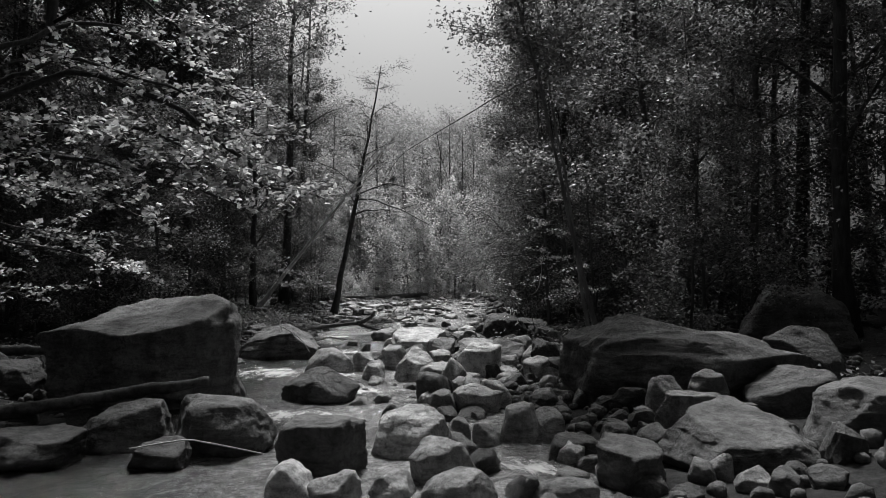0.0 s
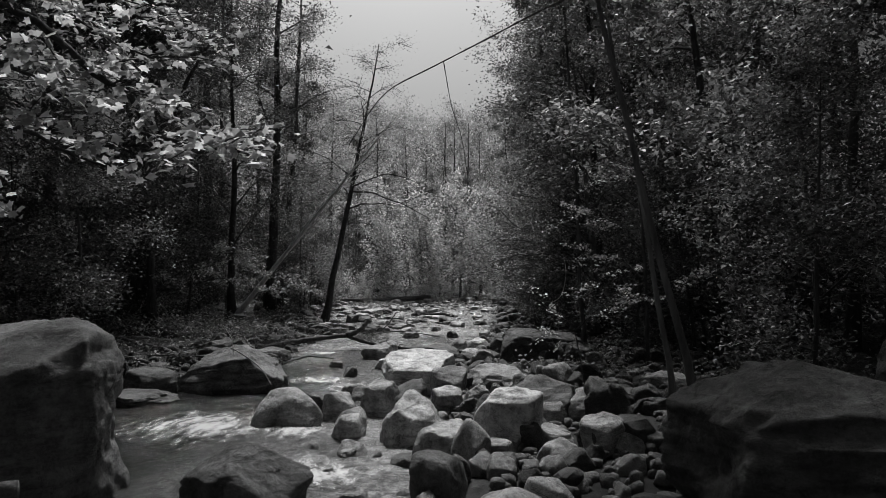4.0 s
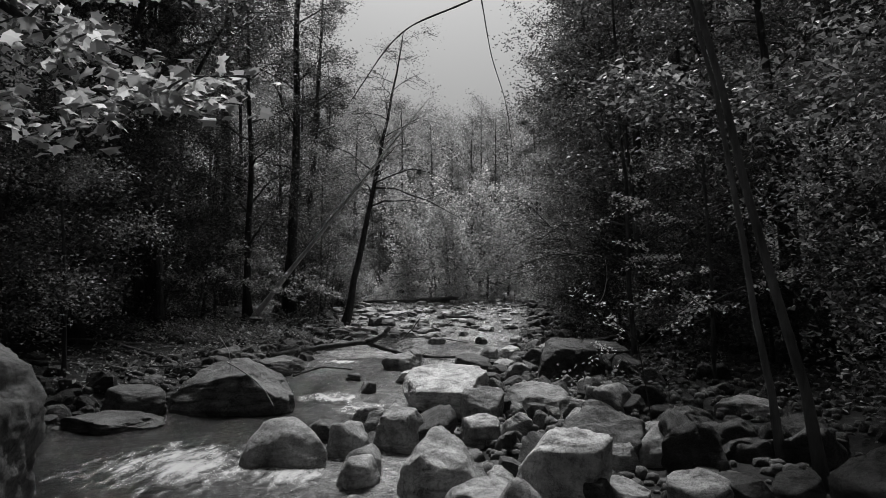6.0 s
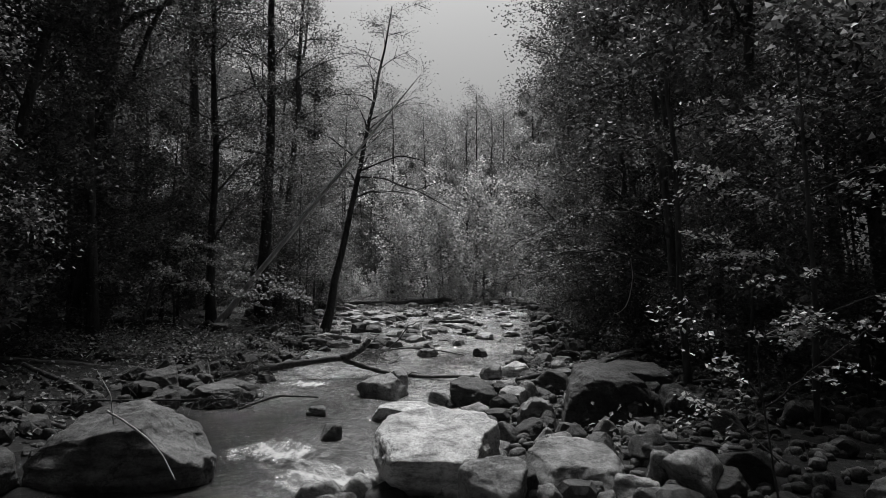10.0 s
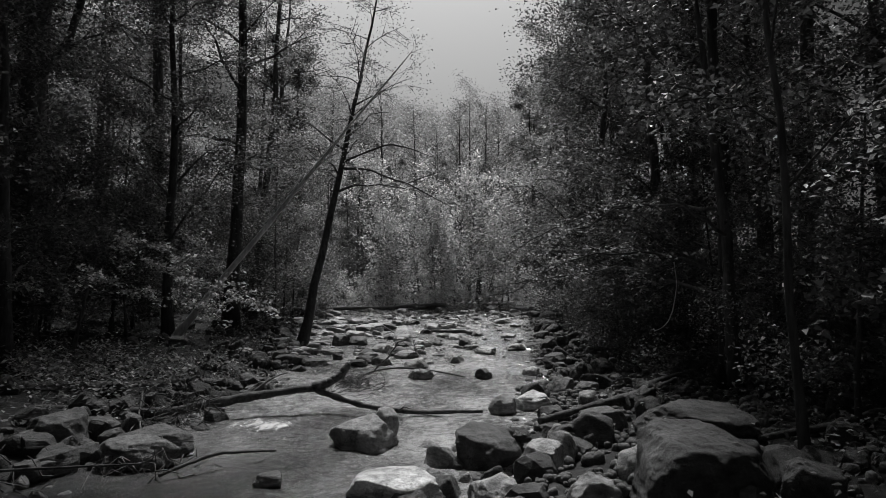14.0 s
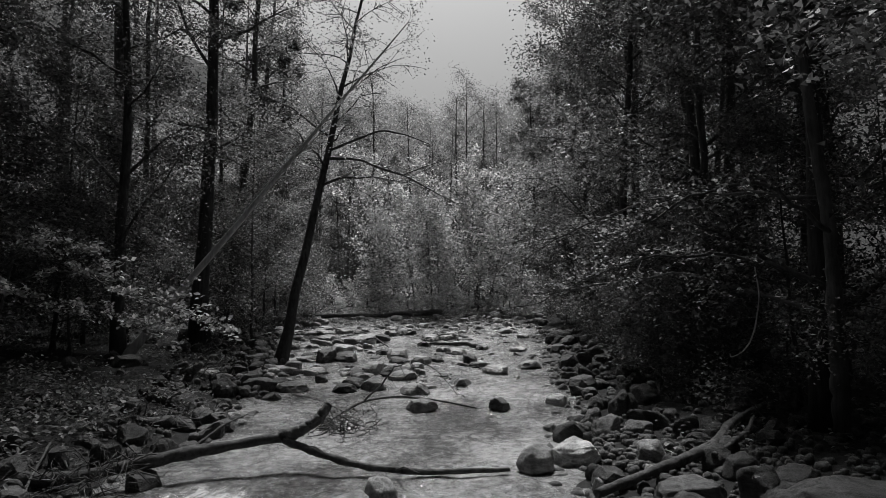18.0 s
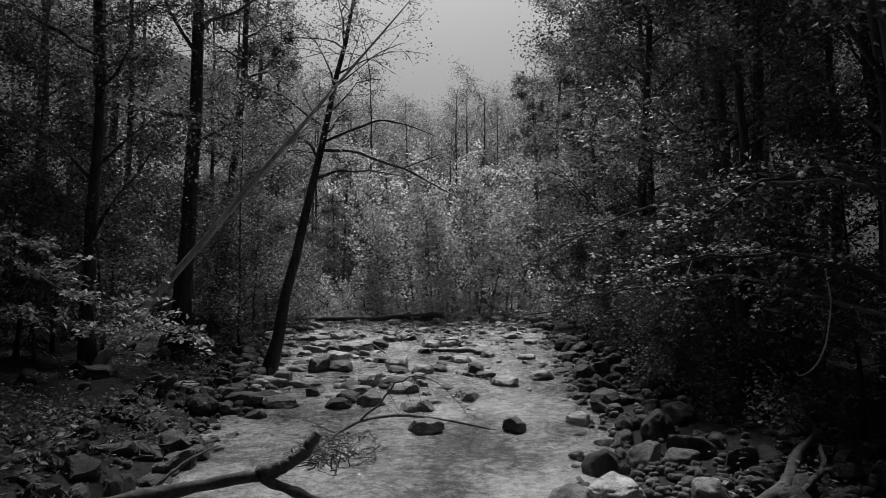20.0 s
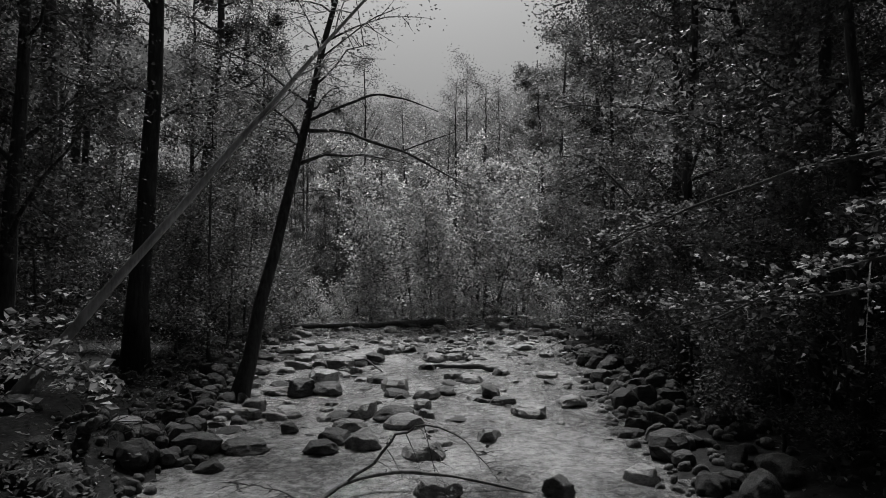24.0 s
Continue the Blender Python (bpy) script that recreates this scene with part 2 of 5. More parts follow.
def leaf_quads(rng, pos, size, flat=0.55, width=0.62):
    """Small pointed leaves at pos, lying mostly level."""
    n = len(pos)
    nrm = rng.normal(0, flat, (n, 3)) + [0, 0, 1]
    nrm /= np.linalg.norm(nrm, axis=1)[:, None]
    az = rng.uniform(0, 2 * np.pi, n)
    d = np.stack([np.cos(az), np.sin(az), rng.normal(-0.15, 0.25, n)], 1)
    d -= nrm * np.sum(d * nrm, 1)[:, None]
    d /= np.linalg.norm(d, axis=1)[:, None]
    s = np.cross(nrm, d)
    L = size * rng.uniform(0.6, 1.25, n)[:, None]
    v = np.stack([pos - d * L * 0.5, pos + s * L * width * 0.5 + nrm * L * 0.06, pos + d * L * 0.55 - nrm * L * 0.1, pos - s * L * width * 0.5 + nrm * L * 0.06], 1).reshape(-1, 3)
    f = np.arange(4 * n).reshape(n, 4)
    return v, f


def leaf_tris(rng, pos, size, flat=0.55, width=0.6):
    """Small leaves of one triangle each, for crowns seen as a mass."""
    n = len(pos)
    nrm = rng.normal(0, flat, (n, 3)) + [0, 0, 1]
    nrm /= np.linalg.norm(nrm, axis=1)[:, None]
    az = rng.uniform(0, 2 * np.pi, n)
    d = np.stack([np.cos(az), np.sin(az), rng.normal(-0.15, 0.3, n)], 1)
    d -= nrm * np.sum(d * nrm, 1)[:, None]
    d /= np.linalg.norm(d, axis=1)[:, None]
    s = np.cross(nrm, d)
    L = size * rng.uniform(0.6, 1.25, n)[:, None]
    v = np.stack([pos - d * L * 0.35 - s * L * width * 0.45, pos - d * L * 0.2 + s * L * width * 0.55, pos + d * L * 0.65], 1).reshape(-1, 3)
    return v, np.arange(3 * n).reshape(n, 3)


def lobed_leaves(rng, pos, size, flat=0.5):
    """Five-lobed broad leaves, ten corners each round a centre."""
    n = len(pos)
    ang = np.radians([90, 62, 38, 12, -28, -90, -152, 168, 142, 118])
    rad = np.array([0.66, 0.38, 0.60, 0.36, 0.50, 0.30, 0.50, 0.36, 0.60, 0.38])
    prof = np.stack([np.cos(ang) * rad, np.sin(ang) * rad], 1)
    nrm = rng.normal(0, flat, (n, 3)) + [0, -0.25, 0.9]
    nrm /= np.linalg.norm(nrm, axis=1)[:, None]
    az = rng.uniform(0, 2 * np.pi, n)
    d = np.stack([np.cos(az), np.sin(az), rng.normal(-0.3, 0.2, n)], 1)
    d -= nrm * np.sum(d * nrm, 1)[:, None]
    d /= np.linalg.norm(d, axis=1)[:, None]
    s = np.cross(nrm, d)
    L = size * rng.uniform(0.55, 1.2, n)
    ctr = pos[:, None, :]
    rim = ctr + (s[:, None, :] * prof[None, :, :1] + d[:, None, :] * prof[None, :, 1:]) * L[:, None, None]
    rim = rim - nrm[:, None, :] * (np.abs(prof[None, :, :1]) * 0.25 * L[:, None, None])
    v = np.concatenate([ctr, rim], 1).reshape(-1, 3)
    m = np.arange(10)
    f = np.stack([np.zeros(10, int), 1 + m, 1 + (m + 1) % 10], 1)
    f = (np.arange(n)[:, None, None] * 11 + f[None]).reshape(-1, 3)
    return v, f


# ---- the lie of the land ----
LEFT_Y, LEFT_X = [-12, 3, 6, 9, 12, 15, 18, 21, 24, 28, 34, 40, 60], [-3.2, -3.2, -3.8, -4.6, -4.8, -4.0, -3.9, -3.7, -3.9, -4.6, -6.0, -6.5, -6]
RIGHT_Y, RIGHT_X = [-12, 3, 6, 8, 11, 14, 16, 18, 24, 30, 36, 44, 60], [1.6, 1.2, 0.9, -0.1, -0.3, -0.3, -0.1, 0.3, 1.45, 2.0, 2.4, 3.5, 5]


def smooth01(t):
    t = np.clip(t, 0, 1)
    return t * t * (3 - 2 * t)


def lumps(x, y, k):
    s = np.sin(x * 1.3 * k + 1.7) * np.sin(y * 1.1 * k + 0.4) + 0.6 * np.sin(x * 2.7 * k + y * 1.9 * k + 2.1) + 0.4 * np.sin(y * 4.1 * k - x * 3.3 * k)
    return s / 2


RISE_Y, RISE_Z = [17, 21, 25, 30, 36, 40, 46, 60, 90], [0, 0.05, 0.17, 0.42, 0.74, 0.95, 1.15, 1.5, 2.0]     # the stream climbs to the bend


def rise(y):
    return np.interp(y, RISE_Y, RISE_Z)


def land(x, y):
    x, y = np.asarray(x, float), np.asarray(y, float)
    dl, dr = np.interp(y, LEFT_Y, LEFT_X) - x, x - np.interp(y, RIGHT_Y, RIGHT_X)
    inside = np.minimum(-dl, -dr)
    bed = -0.06 - 0.2 * smooth01(inside / 1.2)
    pl, pr = np.clip(dl, 0, None), np.clip(dr, 0, None)
    left = 0.28 * (1 - np.exp(-pl / 1.0)) + 0.05 * pl + 0.02 * np.clip(pl - 6, 0, None) ** 1.35
    right = 0.13 * (1 - np.exp(-pr / 0.6)) + 0.05 * pr + 0.02 * np.clip(pr - 8, 0, None) ** 1.35
    z = np.where(inside > 0, bed, left + right - 0.05)
    far = smooth01((y - 75) / 150)
    # last term: unseen slope behind the camera, added to block low sky
    hill = far * (46 + 0.10 * np.abs(x + 6)) + 0.16 * np.clip(-x - 24, 0, 120) + 0.42 * np.clip(x - 13, 0, 60) + 0.35 * np.clip(-y - 24, 0, 70)
    bend = 0.3 * smooth01((y - 40.2) / 3) * smooth01((3.7 - x) / 2) * smooth01((x + 9) / 3)     # the stream turns away to the right
    return z + bend + rise(y) + 0.05 * lumps(x, y, 1.6) * (inside < 0.3) + 0.02 * lumps(x, y, 5) + hill + 1.2 * lumps(x, y, 0.05) * far


def sheet(name, xs, ys, height, mat):
    X, Y = np.meshgrid(xs, ys)
    v = np.stack([X, Y, height(X, Y)], -1).reshape(-1, 3)
    nx, ny = len(xs), len(ys)
    i, j = np.meshgrid(np.arange(ny - 1), np.arange(nx - 1), indexing="ij")
    a = i * nx + j
    f = np.stack([a, a + 1, a + nx + 1, a + nx], -1).reshape(-1, 4)
    return new(name, mesh_np(name, v, f, mat))


gx = np.concatenate([[-2500, -900, -300, -120], np.linspace(-70, -14, 29), np.arange(-13.8, 12, 0.2), np.linspace(12, 70, 29), [120, 300, 900, 2500]])
gy = np.concatenate([[-2500, -600, -150, -60, -30], np.linspace(-20, 2, 23), np.arange(2.25, 46, 0.25), np.linspace(46.5, 90, 40), np.linspace(92, 260, 50), [400, 900, 2500]])
tagged(sheet("ground", gx, gy, land, GROUND), "dark forest floor with leaf litter, sloping to the stream", "ground", kind="structure")
wx = np.concatenate([np.linspace(-9, -5.2, 16), np.arange(-5.1, 2.5, 0.075), np.linspace(2.6, 7, 18)])
wy = np.concatenate([np.linspace(-12, 2, 30), np.arange(2.1, 20, 0.075), np.arange(20, 36, 0.11), np.linspace(36.2, 62, 70)])
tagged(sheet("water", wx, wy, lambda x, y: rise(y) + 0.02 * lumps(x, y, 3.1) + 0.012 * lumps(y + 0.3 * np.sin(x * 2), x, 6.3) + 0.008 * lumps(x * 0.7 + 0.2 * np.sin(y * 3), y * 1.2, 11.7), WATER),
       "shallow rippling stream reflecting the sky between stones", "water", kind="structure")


# ---- stones ----
def ico(level):
    bm = bmesh.new()
    bmesh.ops.create_icosphere(bm, subdivisions=level, radius=1)
    v = np.array([p.co[:] for p in bm.verts])
    f = np.array([[p.index for p in q.verts] for q in bm.faces])
    bm.free()
    return v, f


ICO = {k: ico(k) for k in (1, 2, 3, 4, 5, 6)}


def noise3(p, seed):
    """Smooth random field, about -1 to 1, one cell a unit."""
    q = np.floor(p).astype(np.int64)
    t = p - q
    t = t * t * (3 - 2 * t)
    out = np.zeros(len(p))
    for dx in (0, 1):
        for dy in (0, 1):
            for dz in (0, 1):
                h = (q[:, 0] + dx) * 374761393 + (q[:, 1] + dy) * 668265263 + (q[:, 2] + dz) * 2147483647 + seed * 1274126177
                h = ((h ^ (h >> 13)) * 1274126177) & 0x7FFFFFFF
                h = (h ^ (h >> 16)) & 0xFFFF
                w = np.where(dx, t[:, 0], 1 - t[:, 0]) * np.where(dy, t[:, 1], 1 - t[:, 1]) * np.where(dz, t[:, 2], 1 - t[:, 2])
                out += w * (h / 32767.5 - 1)
    return out


def rock_shape(seed, kind="block", level=4, tops=None):
    """A broken block of rock in a unit box standing on z = 0: a ball cut by rough planes, chipped, split and worn."""
    rng = np.random.default_rng(seed)
    u, f = ICO[level]
    sides, sharp, chamfers = {"block": (5, 150, 5), "round": (7, 16, 7), "slab": (6, 150, 3), "flat": (6, 90, 4), "ridge": (5, 150, 3), "table": (6, 150, 2)}[kind]
    az = np.linspace(0, 2 * np.pi, sides, endpoint=False) + rng.uniform(0, 6.28) + rng.normal(0, 0.3, sides)
    nrm = np.stack([np.cos(az), np.sin(az), rng.normal(0.24, 0.26, sides)], 1)
    dist = rng.uniform(0.58, 0.82, sides)
    if kind == "table":
        nrm[:, 2] = rng.normal(0.02, 0.1, sides)
        dist = rng.uniform(0.62, 0.76, sides)
    more = rng.normal(0, 1, (chamfers, 3)) + [0, 0, 0.35]
    nrm, dist = np.vstack([nrm, more]), np.append(dist, rng.uniform(0.66, 0.92, chamfers))
    tops = tops or {"block": [(0.1, -0.36, 1, 0.48), (-0.4, 0.1, 1, 0.6)], "round": [(0.1, -0.2, 1, 0.7)], "slab": [(0.05, -0.2, 1, 0.4)],
                    "flat": [(0.02, -0.2, 1, 0.46)], "table": [(0.03, -0.12, 1, 0.5), (0.2, 0.3, 1, 0.56)], "ridge": [(0.7, -0.3, 0.7, 0.52), (-0.45, -0.4, 0.8, 0.52), (0, 0.8, 0.6, 0.6)]}[kind]
    for a, b, c, e in tops:
        k = rng.normal(0, 0.22 if kind == "block" else 0.05, 2)
        nrm, dist = np.vstack([nrm, (a + k[0], b + k[1], c)]), np.append(dist, e)
    nrm = nrm / np.linalg.norm(nrm, axis=1)[:, None]
    # wavering planes
    warp = np.stack([noise3(u * 1.8 + 9.1 * i, seed + i) for i in range(3)], 1)
    u2 = u + (0.15 if level > 2 else 0.08) * warp
    u2 /= np.linalg.norm(u2, axis=1)[:, None]

    def cut(planes, reach, power):
        dot = np.clip(u2 @ planes.T, 0, None) / reach
        return 1.0 / (np.sum(dot ** power, 1) + 0.95 ** power) ** (1.0 / power)

    r = cut(nrm, dist, sharp)
    # chipped corners and edges
    many = rng.normal(0, 1, ({1: 3, 2: 4, 3: 6}.get(level, 11), 3)) + [0, -0.1, 0.15]
    many /= np.linalg.norm(many, axis=1)[:, None]
    reach = ((u2 * r[:, None]) @ many.T).max(0) * rng.uniform(0.84, 0.98, len(many))
    r = cut(np.vstack([nrm, many]), np.append(dist, reach), 240 if kind != "round" else 34)
    p = u * r[:, None]
    if level > 2:
        # split layers, spalled flakes and pitting
        tilt = np.array([rng.normal(0, 0.2), rng.normal(0, 0.2), 1.0])
        bed = (p + 0.10 * warp) @ tilt * (9 if kind != "table" else 7)
        layer = np.floor(bed + 0.35 * noise3(p * 3.1, seed + 5))
        step = noise3(np.stack([layer * 7.3, layer * 3.1, layer * 1.7], 1) + p * 0.6, seed + 6)
        flake = noise3(p * 3.3 + 2.0, seed + 7)
        d = 0.022 * step + 0.035 * np.clip(flake * 3, -1, 0.4)
        soft = 0.5 if kind == "round" else 1.0
        d = d * soft + 0.020 * (1 - 2 * np.abs(noise3(p * 6.5, seed + 8))) + 0.011 * noise3(p * 14, seed + 9) + 0.007 * noise3(p * 28, seed + 10)
        p = p * (1 + d * (1 if level > 3 else 0.8))[:, None]
    lo, hi = p.min(0), p.max(0)
    p = (p - (lo + hi) / 2) / (hi - lo)
    bury = 0.45
    p[:, 2] = (p[:, 2] + 0.5) * (1 + bury) - bury
    return p, f


def boulder(x, y, z, w, d, h, kind, seed, turn=None, mat=None, label="", tops=None, undercut=0.0):
    rng = np.random.default_rng(seed)
    p, f = rock_shape(seed, kind, 6 if w > 0.95 else 5 if w > 0.4 else 4, tops)
    a = radians(rng.uniform(-12, 12) if turn is None else turn)
    p[:, :2] *= (1 - undercut * np.clip(0.8 - p[:, 2], 0, 1) ** 1.3)[:, None]
    p = p * [w, d, h]
    p = np.stack([p[:, 0] * math.cos(a) - p[:, 1] * math.sin(a), p[:, 0] * math.sin(a) + p[:, 1] * math.cos(a), p[:, 2]], 1)
    if not mat:
        pale_zone = -1.9 < x < 0.9 if y < 20 else False     # pale in mid-stream; the banks' shade is put into darker stone
        mat = (STONE_PALE if rng.uniform() < 0.2 else STONE) if pale_zone else (STONE if rng.uniform() < 0.25 else STONE_DARK)
    ob = new("boulder" if w > 0.5 else "stone", mesh_np("boulder", p, f, mat))
    ob.location = (x, y, z + float(rise(y)))
    words = {"round": "rounded weathered grey boulder", "block": "angular broken grey rock", "slab": "flat grey rock slab", "flat": "flat-topped pale boulder", "table": "square flat-topped boulder", "ridge": "ridged grey boulder"}[kind]
    where = " standing in the stream" if np.interp(y, LEFT_Y, LEFT_X) < x < np.interp(y, RIGHT_Y, RIGHT_X) else " lying on the stony bank"
    tagged(ob, label or words + where, "boulder" if w > 0.5 else "stone", "rocks of the stream bed")
    return ob


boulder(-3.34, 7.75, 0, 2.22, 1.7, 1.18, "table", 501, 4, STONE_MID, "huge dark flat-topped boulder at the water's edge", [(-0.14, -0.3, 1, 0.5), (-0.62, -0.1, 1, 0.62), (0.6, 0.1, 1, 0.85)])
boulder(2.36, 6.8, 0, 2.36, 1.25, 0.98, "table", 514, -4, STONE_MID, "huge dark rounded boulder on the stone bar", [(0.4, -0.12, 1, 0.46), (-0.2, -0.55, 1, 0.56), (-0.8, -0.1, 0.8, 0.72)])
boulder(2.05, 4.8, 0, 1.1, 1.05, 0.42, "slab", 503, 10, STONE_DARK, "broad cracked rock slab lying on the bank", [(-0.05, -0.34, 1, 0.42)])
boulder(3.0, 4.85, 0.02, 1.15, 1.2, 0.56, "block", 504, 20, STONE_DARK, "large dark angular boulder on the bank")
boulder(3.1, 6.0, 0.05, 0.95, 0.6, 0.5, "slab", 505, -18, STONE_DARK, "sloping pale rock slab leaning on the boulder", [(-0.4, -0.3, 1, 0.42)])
boulder(5.3, 10.4, 0.25, 1.9, 1.6, 1.12, "round", 11, 20, STONE_DARK, "large dark boulder at the edge of the wood")
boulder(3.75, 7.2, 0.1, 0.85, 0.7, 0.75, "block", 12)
boulder(1.97, 5.5, 0.15, 0.62, 0.26, 0.27, "slab", 13, 16, STONE_WET)
boulder(2.17, 5.72, 0.3, 0.4, 0.3, 0.26, "block", 14, None, STONE_WET)
boulder(1.85, 5.8, 0.15, 0.3, 0.3, 0.36, "block", 15, None, STONE_WET)
boulder(1.18, 4.41, 0.02, 0.45, 0.63, 0.25, "slab", 16)
boulder(0.89, 4.83, 0, 0.22, 0.27, 0.17, "block", 17)
boulder(1.35, 5.38, 0.02, 0.26, 0.26, 0.17, "block", 18)
boulder(1.56, 5.21, 0.02, 0.3, 0.29, 0.2, "block", 19)
boulder(0.71, 4.05, 0, 0.39, 0.37, 0.12, "round", 20)
boulder(1.4, 4.01, 0.0, 0.2, 0.19, 0.09, "block", 21)
boulder(1.8, 4.08, 0.05, 0.21, 0.2, 0.13, "block", 22)
boulder(1.93, 3.91, 0.05, 0.23, 0.22, 0.16, "block", 23)
boulder(2.17, 3.96, 0.08, 0.23, 0.22, 0.13, "block", 24)
boulder(-1.7, 5.33, 0, 0.77, 0.64, 0.41, "round", 25, None, STONE_DARK)
boulder(-0.82, 4.74, 0, 0.62, 0.5, 0.36, "table", 26, 6, STONE_DARK, "dark square rock with a flat top in the stream")
boulder(-0.24, 5.26, 0, 0.62, 0.5, 0.34, "block", 28, None, STONE_PALE)
boulder(0.02, 4.44, 0, 0.44, 0.42, 0.27, "round", 29)
boulder(0.09, 3.94, 0, 0.43, 0.37, 0.19, "round", 30)
boulder(-0.88, 4.05, 0, 0.3, 0.32, 0.22, "round", 31)
boulder(-0.6, 3.9, 0, 0.3, 0.29, 0.21, "block", 32)
boulder(-0.3, 4.14, 0, 0.28, 0.27, 0.14, "block", 33)
boulder(-1.38, 7.72, 0, 0.86, 0.63, 0.37, "ridge", 34, -15, STONE_DARK, "low dark wet wedge of rock standing in the stream")
boulder(-0.99, 9.8, 0, 0.31, 0.35, 0.21, "round", 35)
boulder(-0.01, 6.93, 0.0, 0.31, 0.31, 0.23, "block", 36)
boulder(0.35, 7.0, 0, 0.51, 0.44, 0.28, "block", 37)
boulder(0.35, 5.52, 0.0, 0.24, 0.24, 0.17, "block", 38)
boulder(0.11, 5.41, 0.0, 0.22, 0.22, 0.23, "block", 39)
boulder(0.62, 5.6, 0, 0.33, 0.21, 0.31, "block", 40)
boulder(-2.92, 4.87, 0, 0.79, 0.57, 0.24, "slab", 41, None, STONE_DARK)
boulder(-1.95, 4.78, 0, 0.41, 0.3, 0.2, "block", 42, None, STONE_DARK)
boulder(-2.49, 5.4, 0, 0.72, 0.61, 0.36, "block", 43, None, STONE_DARK)
boulder(-4.89, 7.88, 0.05, 0.77, 0.65, 0.4, "block", 44)
boulder(-0.4, 12.75, 0, 1.2, 1.2, 0.56, "flat", 45, 5, STONE_PALE, "broad flat-topped pale boulder standing in the stream", [(0.02, -0.24, 1, 0.36)], 0.45)
boulder(-3.05, 12.97, 0, 1.52, 1.07, 0.62, "ridge", 46, None, STONE_MID)
boulder(1.3, 14.7, 0.05, 1.05, 0.85, 0.72, "round", 647, None, STONE_DARK)
boulder(0.64, 12.7, 0.05, 0.83, 0.79, 0.31, "slab", 48)
boulder(-0.03, 11.96, 0.0, 0.48, 0.46, 0.44, "block", 49)
boulder(0.54, 14.66, 0.05, 0.43, 0.42, 0.37, "block", 50)
boulder(2.21, 14.9, 0.1, 0.46, 0.45, 0.39, "block", 51, None, STONE_DARK)
boulder(1.33, 12.88, 0.08, 0.38, 0.38, 0.28, "round", 52)
boulder(1.55, 12.11, 0.1, 0.41, 0.4, 0.25, "block", 53)
boulder(1.86, 11.28, 0.1, 0.32, 0.31, 0.25, "block", 54)
boulder(1.75, 11.67, 0.1, 0.28, 0.28, 0.21, "block", 55)
boulder(2.63, 11.71, 0.15, 0.63, 0.53, 0.24, "block", 56)
boulder(-4.03, 12.48, 0, 0.75, 0.63, 0.35, "round", 58, None, STONE_DARK)
boulder(-3.96, 11.8, 0, 1.13, 0.8, 0.14, "slab", 59, None, STONE_DARK)
boulder(-3.54, 16.55, 0, 0.85, 0.62, 0.28, "block", 60, None, STONE_DARK)
boulder(-2.07, 15.89, 0.0, 0.25, 0.25, 0.11, "block", 61)
boulder(-0.06, 11.07, 0, 0.4, 0.34, 0.3, "block", 62)
boulder(-1.68, 10.34, 0, 0.74, 0.62, 0.38, "round", 63)
boulder(-1.24, 10.74, 0.0, 0.38, 0.38, 0.29, "block", 64)
boulder(-1.0, 10.02, 0, 0.33, 0.36, 0.23, "round", 65)
boulder(-0.8, 10.93, 0, 0.49, 0.48, 0.38, "block", 66)
boulder(-0.37, 9.55, 0, 0.6, 0.57, 0.45, "block", 67)
boulder(-0.05, 8.74, 0, 0.58, 0.42, 0.33, "block", 68)
boulder(0.9, 10.08, 0.03, 0.82, 0.68, 0.5, "block", 69)
boulder(1.23, 8.73, 0.08, 0.5, 0.48, 0.28, "block", 70)
boulder(0.82, 9.07, 0.05, 0.41, 0.4, 0.18, "slab", 71)
boulder(0.8, 8.45, 0.05, 0.34, 0.33, 0.21, "block", 72)
boulder(0.26, 9.4, 0.02, 0.22, 0.22, 0.26, "block", 73)
boulder(0.34, 8.77, 0.02, 0.34, 0.33, 0.17, "slab", 74)
boulder(1.25, 9.88, 0.06, 0.34, 0.29, 0.41, "block", 75)
boulder(1.77, 10.77, 0.08, 0.36, 0.36, 0.31, "block", 76)
boulder(1.56, 8.56, 0.1, 0.23, 0.22, 0.19, "block", 77)
boulder(-0.51, 11.51, 0.0, 0.35, 0.34, 0.23, "block", 78)
boulder(0.47, 9.12, 0, 0.61, 0.52, 0.55, "block", 79)
boulder(-1.44, 17.47, 0, 0.77, 0.74, 0.33, "block", 80, None, STONE)
boulder(-1.25, 17.97, 0.0, 0.31, 0.31, 0.34, "block", 81)
boulder(-0.94, 15.62, 0, 0.82, 0.75, 0.2, "slab", 82, None, STONE_PALE)
boulder(-0.1, 16.75, 0.02, 0.67, 0.72, 0.35, "slab", 83, None, STONE_DARK)
boulder(-0.12, 15.27, 0.0, 0.41, 0.4, 0.27, "block", 84)
boulder(0.53, 14.63, 0.05, 0.41, 0.35, 0.38, "block", 85)
boulder(2.07, 16.96, 0.12, 1.31, 1.08, 0.48, "round", 86, None, STONE_DARK)
boulder(4.25, 18.06, 0.25, 0.58, 0.57, 0.31, "slab", 87, None, STONE_DARK)
boulder(3.72, 22.36, 0.20, 0.44, 0.44, 0.38, "block", 88)
boulder(0.69, 19.78, 0.02, 0.59, 0.49, 0.24, "block", 89, 0, STONE_PALE)
boulder(0.23, 19.50, 0.02, 0.40, 0.40, 0.24, "block", 90)
boulder(0.11, 22.79, 0.00, 0.34, 0.34, 0.19, "block", 91)
boulder(-1.07, 22.74, 0.00, 0.49, 0.37, 0.17, "slab", 92)
boulder(-6.65, 25.13, 0.25, 0.60, 0.59, 0.28, "slab", 93)
